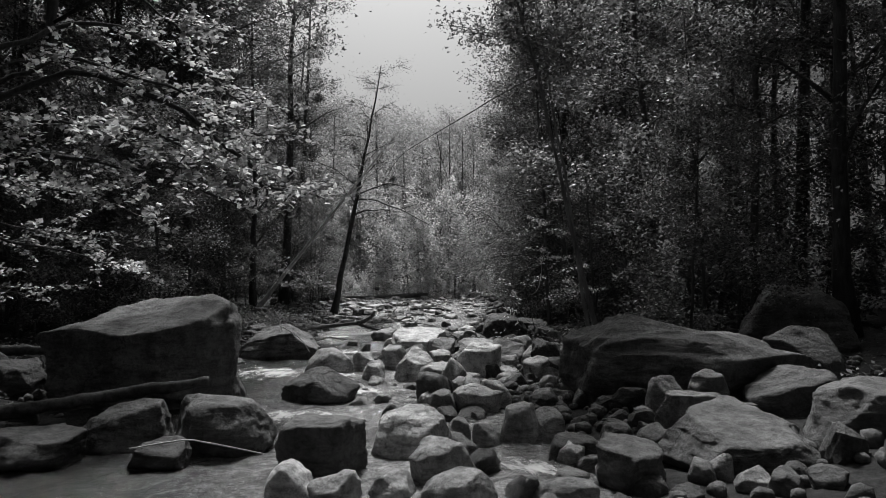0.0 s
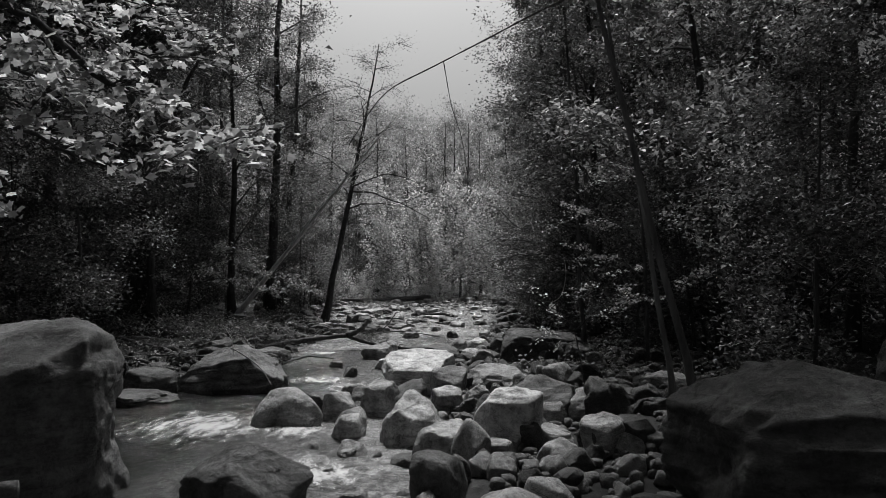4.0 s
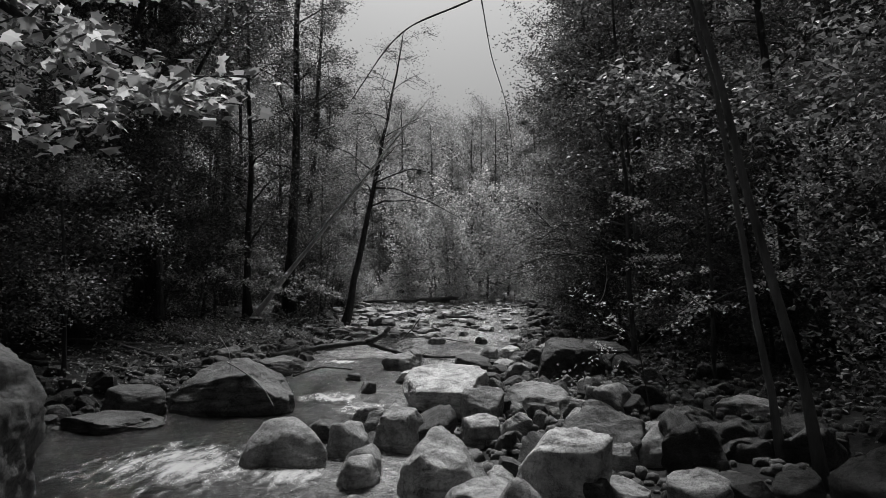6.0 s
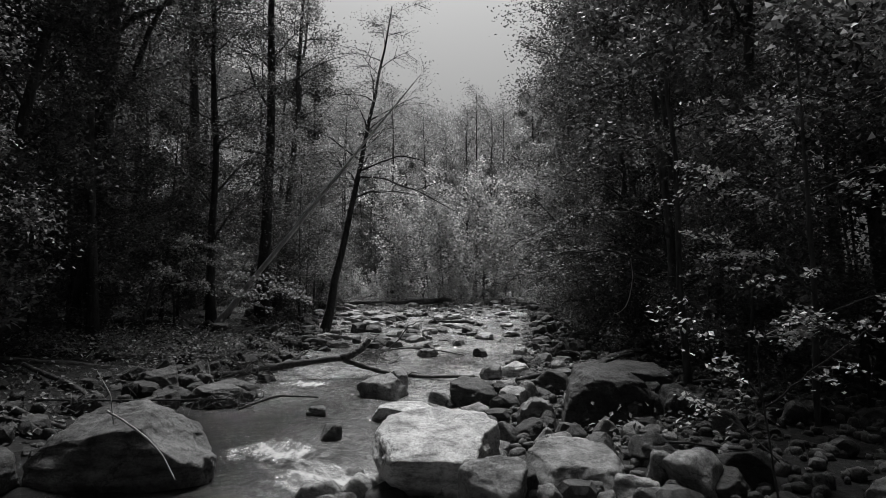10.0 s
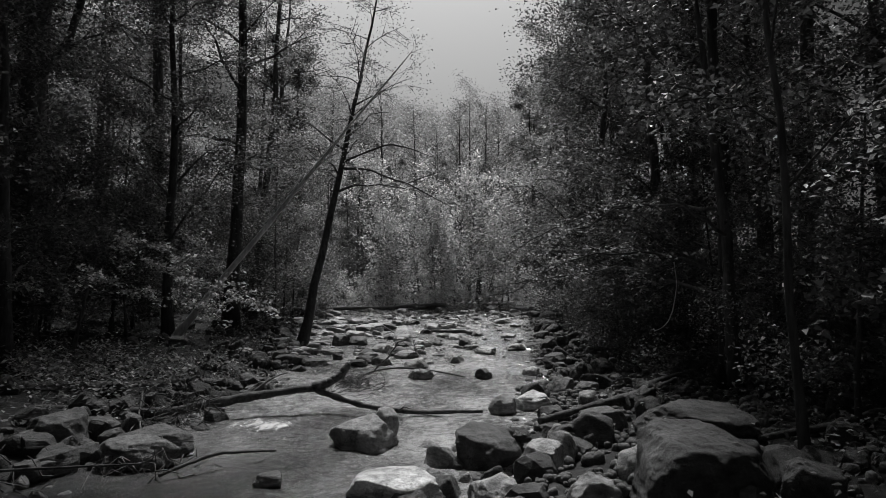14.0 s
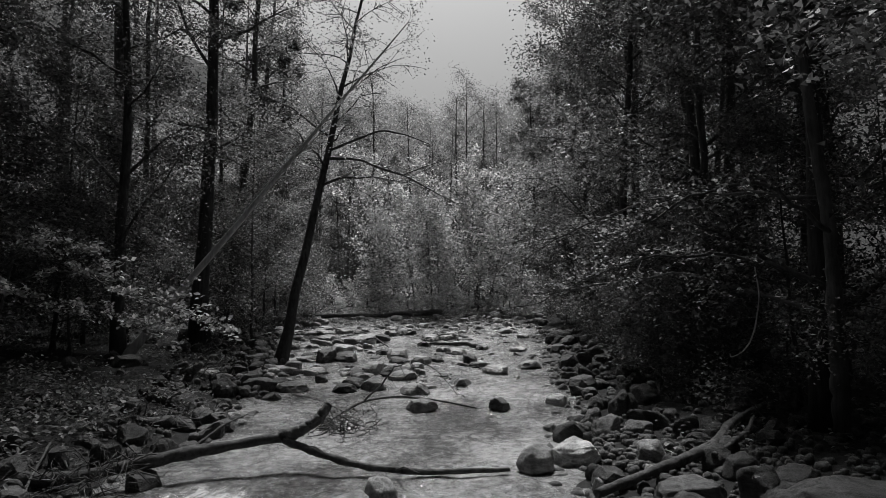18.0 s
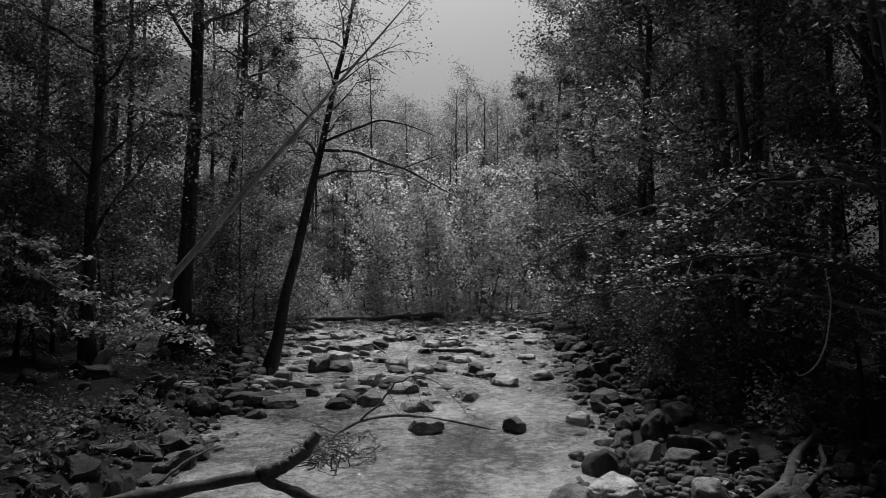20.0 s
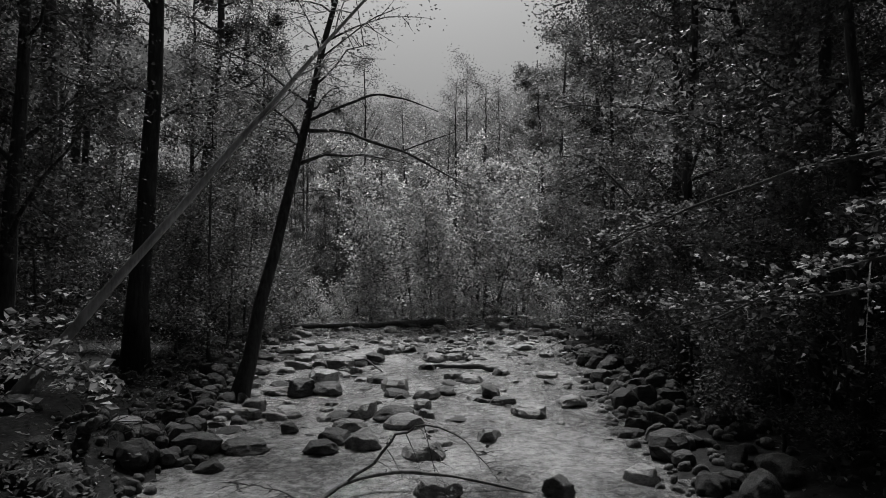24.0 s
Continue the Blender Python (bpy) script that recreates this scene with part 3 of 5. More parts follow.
boulder(-3.6, 17.0, 0, 0.92, 0.66, 0.28, "block", 95, None, STONE_DARK)
boulder(-4.58, 16.96, 0.1, 0.67, 0.65, 0.37, "block", 96, None, STONE_DARK)
boulder(-5.0, 16.54, 0.1, 0.26, 0.26, 0.18, "block", 97)
boulder(0.41, 16.38, 0.05, 0.47, 0.46, 0.26, "block", 98)
boulder(1.28, 17.86, 0.1, 0.64, 0.55, 0.28, "block", 99, None, STONE_DARK)
boulder(2.21, 19.40, 0.15, 0.25, 0.25, 0.22, "block", 100)
boulder(-3.43, 27.92, 0.00, 0.48, 0.47, 0.30, "slab", 101)
boulder(-2.99, 28.01, 0.00, 0.50, 0.43, 0.22, "block", 102)
boulder(-3.27, 29.38, 0.00, 0.56, 0.55, 0.23, "slab", 103)
boulder(-1.72, 26.19, 0.00, 0.65, 0.63, 0.18, "block", 104)
boulder(-2.39, 24.89, 0.00, 0.45, 0.44, 0.16, "slab", 105)
boulder(-2.01, 24.62, 0.00, 0.45, 0.44, 0.22, "block", 106)
boulder(-2.49, 24.42, 0.00, 0.44, 0.43, 0.13, "slab", 107)
boulder(-3.94, 24.28, 0.02, 0.59, 0.51, 0.23, "block", 108)
boulder(-3.41, 24.36, 0.00, 0.64, 0.48, 0.15, "slab", 109)
boulder(-0.18, 27.80, 0.00, 0.35, 0.35, 0.22, "block", 110)
boulder(0.31, 26.47, 0.00, 0.51, 0.50, 0.17, "slab", 111)
boulder(-0.94, 28.14, 0.00, 0.38, 0.38, 0.13, "block", 112)
boulder(1.63, 24.09, 0.05, 0.39, 0.38, 0.16, "slab", 113)
boulder(-5.09, 24.90, 0.15, 0.47, 0.46, 0.16, "block", 114)
boulder(-4.71, 24.53, 0.10, 0.47, 0.45, 0.17, "slab", 115)
boulder(-3.08, 25.42, 0.00, 0.25, 0.25, 0.13, "block", 116)
boulder(-3.87, 26.43, 0.05, 0.40, 0.39, 0.19, "slab", 117)
boulder(-2.20, 29.27, 0.00, 0.49, 0.49, 0.11, "block", 118)
boulder(-0.01, 27.38, 0.00, 0.46, 0.34, 0.09, "slab", 119)
boulder(0.26, 30.27, 0.00, 0.35, 0.35, 0.13, "block", 120)
boulder(-2.97, 31.40, 0.00, 0.66, 0.65, 0.24, "slab", 123)
boulder(-2.58, 32.06, 0.00, 0.55, 0.54, 0.19, "block", 124)


# loose stones on the bars and in the riffles
rng = np.random.default_rng(77)
SMALL = [mesh_np("stone", *rock_shape(900 + i, ("block", "round", "slab", "block")[i % 4], 4), (STONE, STONE_DARK, STONE_PALE, STONE, STONE_DARK)[(i * 7) % 5]) for i in range(16)]


def bar_spot(rng):
    """A place on the stone bars beside the stream, or in the shallow riffle upstream."""
    c = rng.uniform()
    y = rng.uniform(3.2, 34)
    if c < 0.5:
        x = np.interp(y, RIGHT_Y, RIGHT_X) + abs(rng.normal(0, 2.3)) - 0.3
    elif c < 0.7:
        x = np.interp(y, LEFT_Y, LEFT_X) - abs(rng.normal(0, 1.0)) + 0.4
    else:
        y = rng.uniform(25, 46)
        x = rng.uniform(np.interp(y, LEFT_Y, LEFT_X), np.interp(y, RIGHT_Y, RIGHT_X))
    return x, y


vs, fs, n = [], [], 0
rubble = [rock_shape(720 + i, ("block", "slab")[i % 2], 3 if i % 4 < 2 else 2) for i in range(8)]
for i in range(980):
    x, y = bar_spot(rng)
    if i > 560:
        y = rng.uniform(27, 44)
        x = rng.uniform(np.interp(y, LEFT_Y, LEFT_X) - 0.5, np.interp(y, RIGHT_Y, RIGHT_X) + 0.5)
    wet = np.interp(y, LEFT_Y, LEFT_X) < x < np.interp(y, RIGHT_Y, RIGHT_X)
    if wet and y < 33 and rng.uniform() < 0.6:
        continue
    s = rng.uniform(0.16, 0.42) if y < 24 else rng.uniform(0.2, 0.5)
    p, f = rubble[i % 8]
    q = p * [s, s * rng.uniform(0.6, 1.0), s * (rng.uniform(0.25, 0.45) if wet else rng.uniform(0.4, 0.75))]
    m = np.array(Euler((rng.normal(0, 0.2), rng.normal(0, 0.2), rng.uniform(0, 6.28))).to_matrix())
    vs.append(q @ m.T + [x, y, max(float(land(x, y)), float(rise(y)) - 0.08) - 0.03 * s]), fs.append(f + n)
    n += len(q)
for i in range(300):      # broken stones thick along the left bank
    y = rng.uniform(8, 31)
    x = np.interp(y, LEFT_Y, LEFT_X) + 0.3 - rng.exponential(1.1)
    s = rng.uniform(0.12, 0.42)
    p, f = rubble[i % 8]
    m = np.array(Euler((rng.normal(0, 0.3), rng.normal(0, 0.3), rng.uniform(0, 6.28))).to_matrix())
    q = p * [s, s * rng.uniform(0.6, 1.0), s * rng.uniform(0.35, 0.7)]
    vs.append(q @ m.T + [x, y, max(float(land(x, y)), -0.06) - 0.02 * s]), fs.append(f + n)
    n += len(q)
tagged(new("rubble", mesh_np("rubble", np.vstack(vs), np.vstack(fs), STONE_DARK, False)), "dark broken stones scattered along the banks and riffle", "stones", kind="stuff")

vs, fs, n = [], [], 0
for i in range(200):      # low stones breaking the riffle
    y = 24 + 15 * rng.uniform() ** 0.75
    x0, x1 = np.interp(y, LEFT_Y, LEFT_X), np.interp(y, RIGHT_Y, RIGHT_X)
    x = x0 + (x1 - x0) * rng.uniform() ** (1.9 if y < 34 else 1.1)
    s = 0.16 + 0.55 * rng.uniform() ** 1.8
    p, f = rubble[i % 8]
    a = rng.uniform(0, 6.28)
    q = p * [s, s * rng.uniform(0.5, 0.9), s * rng.uniform(0.2, 0.42)]
    vs.append(np.stack([q[:, 0] * math.cos(a) - q[:, 1] * math.sin(a) + x, q[:, 0] * math.sin(a) + q[:, 1] * math.cos(a) + y, q[:, 2] + float(rise(y)) - 0.03], 1)), fs.append(f + n)
    n += len(q)
for i in range(70):      # stones where the stream comes round the bend
    x, y = rng.uniform(0.2, 5.2), rng.uniform(37.5, 45)
    s = rng.uniform(0.2, 0.6)
    p, f = rubble[i % 8]
    q = p * [s, s * rng.uniform(0.5, 0.9), s * rng.uniform(0.3, 0.55)]
    vs.append(q + [x, y, max(float(land(x, y)), float(rise(y)) - 0.04) - 0.02]), fs.append(f + n)
    n += len(q)
tagged(new("riffle_stones", mesh_np("riffle_stones", np.vstack(vs), np.vstack(fs), STONE_WET, False)), "wet grey stones breaking the surface of the riffle", "stones", kind="stuff")

vs, fs, n = [], [], 0
shapes = [rock_shape(700 + i, "block", 1 + i % 2) for i in range(8)]
for i in range(3600):
    x, y = bar_spot(rng)
    wet = np.interp(y, LEFT_Y, LEFT_X) + 0.4 < x < np.interp(y, RIGHT_Y, RIGHT_X) - 0.3
    if wet and (y < 32 or rng.uniform() < 0.5):
        continue
    s = rng.uniform(0.06, 0.17) * (1.0 if y < 24 else 1.4)
    p, f = shapes[i % 8]
    a = rng.uniform(0, 6.28)
    q = p * [s, s * rng.uniform(0.6, 1), s * rng.uniform(0.5, 0.8)]
    q = np.stack([q[:, 0] * math.cos(a) - q[:, 1] * math.sin(a) + x, q[:, 0] * math.sin(a) + q[:, 1] * math.cos(a) + y, q[:, 2] + max(float(land(x, y)), float(rise(y)) - 0.06) - 0.01], 1)
    vs.append(q), fs.append(f + n)
    n += len(q)
for i in range(2600):
    y = rng.uniform(6, 21)
    x = np.interp(y, RIGHT_Y, RIGHT_X) + 0.3 + 5.0 * rng.uniform() ** 1.3
    s = rng.uniform(0.05, 0.15)
    p, f = shapes[(i % 4) * 2]
    a = rng.uniform(0, 6.28)
    q = p * [s, s * rng.uniform(0.6, 1), s * rng.uniform(0.4, 0.8)]
    vs.append(np.stack([q[:, 0] * math.cos(a) - q[:, 1] * math.sin(a) + x, q[:, 0] * math.sin(a) + q[:, 1] * math.cos(a) + y, q[:, 2] + float(land(x, y)) - 0.005], 1)), fs.append(f + n)
    n += len(q)
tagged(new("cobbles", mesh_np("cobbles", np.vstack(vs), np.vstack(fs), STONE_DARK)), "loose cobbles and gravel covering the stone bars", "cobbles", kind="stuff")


DARK = [i for i, me in enumerate(SMALL) if me.materials[0] == STONE_DARK]
# broken rock heaped along the edge of the water
for i in range(290):
    y = rng.uniform(3.3, 17.5) if i < 230 else rng.uniform(15, 24)
    x = np.interp(y, RIGHT_Y, RIGHT_X) + rng.uniform(-0.9, 2.6) * (1 if rng.uniform() < 0.75 else 1.6)
    if y < 8.5 and 1.0 < x < 3.4 and y > 5.9 or y < 6.2 and 1.35 < x < 3.8:
        continue
    s = rng.uniform(0.16, 0.5) * rng.uniform(0.7, 1.15)
    z = max(float(land(x, y)), -0.1)
    ob = new("stone", SMALL[int(rng.integers(16))])
    if x > 1.7 and ob.data.materials[0] != STONE_DARK:      # darker stone away from the water, painting the view's dim edge
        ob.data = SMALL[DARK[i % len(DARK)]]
    ob.matrix_basis = pose(x, y, z - 0.05 * s, rng.uniform(-25, 25), rng.uniform(-25, 25), rng.uniform(0, 360)) @ Matrix.Diagonal((s, s * rng.uniform(0.6, 1.0), s * rng.uniform(0.5, 0.9), 1))
    tagged(ob, "angular broken grey stone in a heap by the water", "stone", "heaped stones")

# smaller stones filling the gaps between the rocks by the water
gap_rng = np.random.default_rng(78)
vs, fs, n = [], [], 0
for i in range(150):
    y = gap_rng.uniform(3.4, 14.5)
    x = np.interp(y, RIGHT_Y, RIGHT_X) + gap_rng.uniform(-1.1, 1.5)
    size = gap_rng.uniform(0.1, 0.26)
    p, f = rubble[(0, 1, 4, 5)[i % 4]]
    m = np.array(Euler((gap_rng.normal(0, 0.3), gap_rng.normal(0, 0.3), gap_rng.uniform(0, 6.28))).to_matrix())
    q = p * [size, size * gap_rng.uniform(0.6, 1.0), size * gap_rng.uniform(0.5, 0.9)]
    vs.append(q @ m.T + [x, y, max(float(land(x, y)), -0.07) - 0.02]), fs.append(f + n)
    n += len(q)
tagged(new("small_stones", mesh_np("small_stones", np.vstack(vs), np.vstack(fs), STONE_WET)), "small broken grey stones wedged between the rocks", "stones", kind="stuff")

# leaf litter and low plants on the banks
def bank_points(rng, n, far):
    y = rng.uniform(4, 44, n)
    side = rng.uniform(0, 1, n) < 0.55
    off = rng.exponential(far, n)
    x = np.where(side, np.interp(y, LEFT_Y, LEFT_X) - 0.3 - off, np.interp(y, RIGHT_Y, RIGHT_X) + np.where(y < 13, 2.6, 1.2) + off)
    return np.stack([x, y, land(x, y)], 1)


LITTER = leaf_material("dead_leaf", 0.05, 0.2, 0.1, 0.8)
pts = bank_points(rng, 11000, 3.0)
pts[:, 2] += 0.012 + rng.exponential(0.01, len(pts))
v, f = leaf_quads(rng, pts, 0.06, 0.3, 0.6)
tagged(new("leaf_litter", mesh_np("leaf_litter", v, f, LITTER, False)), "dead leaves strewn over the banks and stones", "leaf litter", kind="stuff")
ctr = bank_points(rng, 330, 3.2)
ctr = ctr[rng.integers(0, len(ctr), 15000)]
pts = ctr + rng.normal(0, 1, (15000, 3)) * [0.25, 0.25, 0.0]
pts[:, 2] = land(pts[:, 0], pts[:, 1]) + np.abs(rng.normal(0.1, 0.09, 15000))
v, f = leaf_quads(rng, pts, 0.07, 0.5, 0.6)
tagged(new("ground_plants", mesh_np("ground_plants", v, f, LEAF, False)), "low green herbs growing along the banks", "plants", kind="stuff")

ctr = np.stack([rng.uniform(-8.4, -4.7, 70), rng.uniform(18.6, 22.5, 70)], 1)[rng.integers(0, 70, 5200)]
pts = np.column_stack([ctr + rng.normal(0, 0.2, (5200, 2)), np.zeros(5200)])
pts[:, 2] = land(pts[:, 0], pts[:, 1]) + np.abs(rng.normal(0.16, 0.12, 5200))
v, f = leaf_quads(rng, pts, 0.075, 0.5, 0.6)
tagged(new("ground_plants", mesh_np("ground_plants", v, f, LEAF, False)), "pale leafy herbs crowding the bank behind the fallen branch", "plants", kind="stuff")


# ---- trees ----
def curve_pts(a, b, k, sag, rng, wob):
    t = np.linspace(0, 1, k)[:, None]
    p = np.asarray(a) + (np.asarray(b) - np.asarray(a)) * t
    p[:, 2] += sag * (4 * t * (1 - t))[:, 0]
    w = rng.normal(0, wob, (k, 3))
    w[0] = 0
    return p + w


def grow(seed, height, radius, lean=(0, 0), low=0.25, spread=3.0, limbs=18, twigs=9, leaves=9000, size=0.09, droop=0.2, top=1.0, flat=0.8, rise_el=0.6, bow=1.2, loose=1.0, wander=1.0):
    """Trunk, limbs and crown of a broadleaf tree that stands at the origin."""
    rng = np.random.default_rng(seed)
    k = 14
    t = np.linspace(0, 1, k)
    trunk = np.stack([lean[0] * t ** bow, lean[1] * t ** bow, height * t], 1)
    trunk[1:, :2] += np.cumsum(rng.normal(0, 0.010 * height / 4 * wander, (k - 1, 2)), 0)
    rad = radius * (1 - 0.85 * t) * (1 + 0.5 * np.exp(-t * 25))
    branch, twig, ends = [], [], []
    for i in range(limbs):
        u = low + (top - low) * (i + rng.uniform(0, 1)) / limbs
        c = np.array([np.interp(u, t, trunk[:, j]) for j in range(3)])
        az = i * 2.4 + rng.uniform(-0.5, 0.5)
        ln = spread * (1 - 0.55 * max(0, (u - low)) / (1 - low + 1e-6)) * rng.uniform(0.6, 1.15)
        el = rng.uniform(rise_el - 0.25, rise_el + 0.35)
        d = np.array([math.cos(az) * math.cos(el), math.sin(az) * math.cos(el), math.sin(el)])
        q = np.linspace(0, 1, 6)[:, None]
        pts = c + d * ln * q - np.array([0, 0, droop * ln]) * q ** 2 + np.vstack([[0, 0, 0], np.cumsum(rng.normal(0, 0.05 * ln / 2, (5, 3)), 0)])
        r0 = min(np.interp(u, t, rad) * 0.45, 0.012 + 0.016 * ln)
        branch.append(tube(pts, r0 * np.linspace(1, 0.15, 6), 4))
        for j in range(twigs):
            s = rng.uniform(0.2, 1.0)
            b = np.array([np.interp(s, q[:, 0], pts[:, m]) for m in range(3)])
            a2 = az + rng.choice([-1, 1]) * rng.uniform(0.4, 1.3)
            tl = ln * rng.uniform(0.18, 0.42)
            e = b + np.array([math.cos(a2) * tl, math.sin(a2) * tl, rng.normal(0.05, 0.4) * tl])
            mid = (b + e) / 2 + rng.normal(0, 0.05 * tl, 3)
            twig.append(tube(np.array([b, mid, e]), np.array([0.008, 0.006, 0.003]) * (0.6 + height / 14), 3))
            ends.append((b, mid, e))
    E = np.array(ends)
    leaves = leaves * 2
    pick = rng.integers(0, len(E), leaves)
    s = rng.uniform(0.1, 1.1, leaves)[:, None]
    pos = np.where(s < 0.5, E[pick, 0] + (E[pick, 1] - E[pick, 0]) * s * 2, E[pick, 1] + (E[pick, 2] - E[pick, 1]) * (s * 2 - 1))
    pos = pos + rng.normal(0, 1, (leaves, 3)) * [0.15, 0.15, 0.15] * (0.5 + spread / 4) * loose
    return tube(trunk, rad, 10), branch, join_tubes(twig), leaf_tris(rng, pos, size * 0.76, flat)


def solid(name, t, mat):
    return mesh_np(name, *join_tubes([t]), mat)


def crown_mesh(twig, leaf, bark, green):
    """Twigs and leaves as one mass."""
    tv, tf = twig
    lv, lf = leaf
    if lf.shape[1] == 4:
        lf = np.vstack([lf[:, [0, 1, 2]], lf[:, [0, 2, 3]]])
    return mesh_np("crown", np.vstack([tv, lv]), np.vstack([tf, lf + len(tv)]), bark, False, green, len(tf))


def tree(name, label, grown, bark, leaf, group="", category="tree"):
    root = tagged(new(name), label, category, group)
    part("trunk", solid("trunk", grown[0], bark), root)
    for b in grown[1]:
        part("limb", solid("limb", b, bark), root)
    tagged(part("crown", crown_mesh(grown[2], grown[3], bark, leaf), root), kind="stuff")
    return root


NEAR, FAR, SHRUBS = [], [], []
for i in range(4):
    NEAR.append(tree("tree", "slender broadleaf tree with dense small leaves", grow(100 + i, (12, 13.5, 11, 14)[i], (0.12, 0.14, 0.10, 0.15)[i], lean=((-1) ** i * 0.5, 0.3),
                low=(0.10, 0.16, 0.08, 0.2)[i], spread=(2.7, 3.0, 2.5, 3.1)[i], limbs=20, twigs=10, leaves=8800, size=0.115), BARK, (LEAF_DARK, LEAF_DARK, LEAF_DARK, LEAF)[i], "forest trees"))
for i in range(5):
    FAR.append(tree("tree", "tall forest tree with a loose leafy crown", grow(120 + i, (14, 16, 12, 15, 17)[i], (0.13, 0.16, 0.12, 0.15, 0.18)[i], lean=((-1) ** i * 0.5, 0.3),
               low=(0.15, 0.28, 0.12, 0.2, 0.3)[i], spread=(3.0, 3.4, 2.7, 3.1, 3.5)[i], limbs=13, twigs=7, leaves=4200, size=0.23), BARK, (LEAF, LEAF_DARK, LEAF, LEAF_PALE, LEAF_PALE)[i], "forest trees"))
SPARSE = []
for i in range(3):
    SPARSE.append(tree("tree", "tall bare-stemmed tree with a thin high crown", grow(130 + i, (17, 16, 18)[i], (0.13, 0.1, 0.16)[i], lean=(0.4 * (-1) ** i, 0.2), low=0.3, spread=3.2, limbs=16, twigs=7, leaves=2600, size=0.15, rise_el=0.95, loose=1.7), BARK, LEAF, "forest trees"))
# canopy trees added to block sky and sun over the banks
CANOPY = []
for i in range(2):
    CANOPY.append(tree("tree", "tall spreading canopy tree added to shade the bank", grow(136 + i, 17 + i, 0.17, lean=(0.5, 0.2), low=0.38, spread=(5.2, 6.6)[i], limbs=(14, 20)[i], twigs=9, leaves=(14000, 18000)[i], size=0.145, loose=1.3), BARK, LEAF_DARK, "forest trees"))
CANOPY.append(tree("tree", "tall canopy tree added, leaning out to shade the stream", grow(139, 15.5, 0.13, lean=(3.6, 0.3), low=0.5, spread=4.4, limbs=14, twigs=9, leaves=14000, size=0.145, loose=1.2), BARK, LEAF_DARK, "forest trees"))
UNDER = []
for i in range(3):
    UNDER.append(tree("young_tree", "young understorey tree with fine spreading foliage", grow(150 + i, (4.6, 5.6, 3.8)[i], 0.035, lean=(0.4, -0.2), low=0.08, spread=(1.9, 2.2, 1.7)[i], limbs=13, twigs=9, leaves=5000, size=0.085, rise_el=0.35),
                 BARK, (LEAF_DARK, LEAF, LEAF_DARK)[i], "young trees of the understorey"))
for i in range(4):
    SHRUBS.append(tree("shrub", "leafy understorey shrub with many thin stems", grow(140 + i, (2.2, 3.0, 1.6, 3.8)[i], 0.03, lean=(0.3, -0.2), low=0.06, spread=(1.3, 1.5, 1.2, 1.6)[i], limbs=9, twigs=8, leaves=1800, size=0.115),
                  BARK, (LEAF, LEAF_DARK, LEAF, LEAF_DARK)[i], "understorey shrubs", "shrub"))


def plant(kind, x, y, s, turn):
    return copy_thing(kind, pose(x, y, float(land(x, y)) - 0.05, 0, 0, turn) @ Matrix.Diagonal((s, s, s, 1)))


rng = np.random.default_rng(5)
placed = []


def forest(count, kinds, x0, x1, y0, y1, apart, s0=0.85, s1=1.2):
    tries = 0
    while count and tries < 3000:
        tries += 1
        y, x = rng.uniform(y0, y1), rng.uniform(x0, x1)
        if any((x - a) ** 2 + (y - b) ** 2 < apart ** 2 for a, b in placed):
            continue
        placed.append((x, y))
        plant(kinds[int(rng.integers(len(kinds)))], x, y, rng.uniform(s0, s1), rng.uniform(0, 360))
        count -= 1


# added shade trees, their crowns mostly above the view
for x, y in ((-9.5, 3.5), (8, 1), (5.8, 22), (6.0, 28.5), (5.6, 35), (9.6, 11)):
    plant(CANOPY[0], x, y, 0.95, 40 * x)
    placed.append((x, y))
for x, y in ((-8.3, 14.2), (-9.6, 19.6), (-10.5, 25.6)):
    plant(CANOPY[1], x, y, 0.95, 25 * math.sin(9 * y))
    placed.append((x, y))
# added leaning crown that shades the right bank
for x, y in ((7.2, 31.5),):
    plant(CANOPY[2], x, y, 0.95, 180 + 15 * math.sin(7 * y))
    placed.append((x, y))
for x, y, k in ((-9.4, 47, 1), (-7.4, 58, 0), (-9.6, 41.5, 1), (-4.6, 61, 2), (7.0, 52, 0)):
    plant(FAR[k], x, y, 0.85, 50 * y)
    placed.append((x, y))
for x, y, k, size in ((0.4, 56, 0, 0.85), (1.6, 55, 2, 0.72), (2.6, 57, 1, 0.85)):      # thin tall trees against the sky at the bend
    plant(SPARSE[k], x, y, size, 50 * y)
    placed.append((x, y))
plant(FAR[3], 4.4, 51, 0.82, 20)
placed.append((4.4, 51))
for x, y, k in ((3.5, 23.5, 2), (3.4, 28.5, 1), (4.2, 36.5, 0), (-7.0, 25.5, 1)):
    plant(NEAR[k], x, y, 0.9, 70 * y)
    placed.append((x, y))
forest(5, CANOPY[:2], -15, -9.8, 6, 22, 4.2)
forest(5, CANOPY[:2], 8.2, 12, 6, 44, 4.2)
forest(7, NEAR, 5.6, 8.8, 11, 34, 2.1)
forest(8, NEAR, -10.5, -7.4, 9, 23, 2.2)
forest(10, NEAR, 9.5, 17, 8, 24, 1.6)
forest(10, FAR, 11, 20, 10, 46, 2.2)
forest(9, FAR, 5.0, 12, 34, 64, 2.0)
forest(8, FAR, -26, -11, 9, 24, 2.2)
forest(16, SPARSE, -26, -9.5, 26, 66, 2.2)
forest(9, SPARSE, -9, 4, 62, 86, 2.5, 0.7, 1.0)
forest(4, FAR, -12, 8, 66, 110, 3.0, 0.7, 1.0)
# unseen trees behind the camera, added to dim the light from there
for x, y in ((-7, -4), (7, -3)):
    plant(FAR[int(rng.integers(5))], x, y, 1.1, rng.uniform(0, 360))
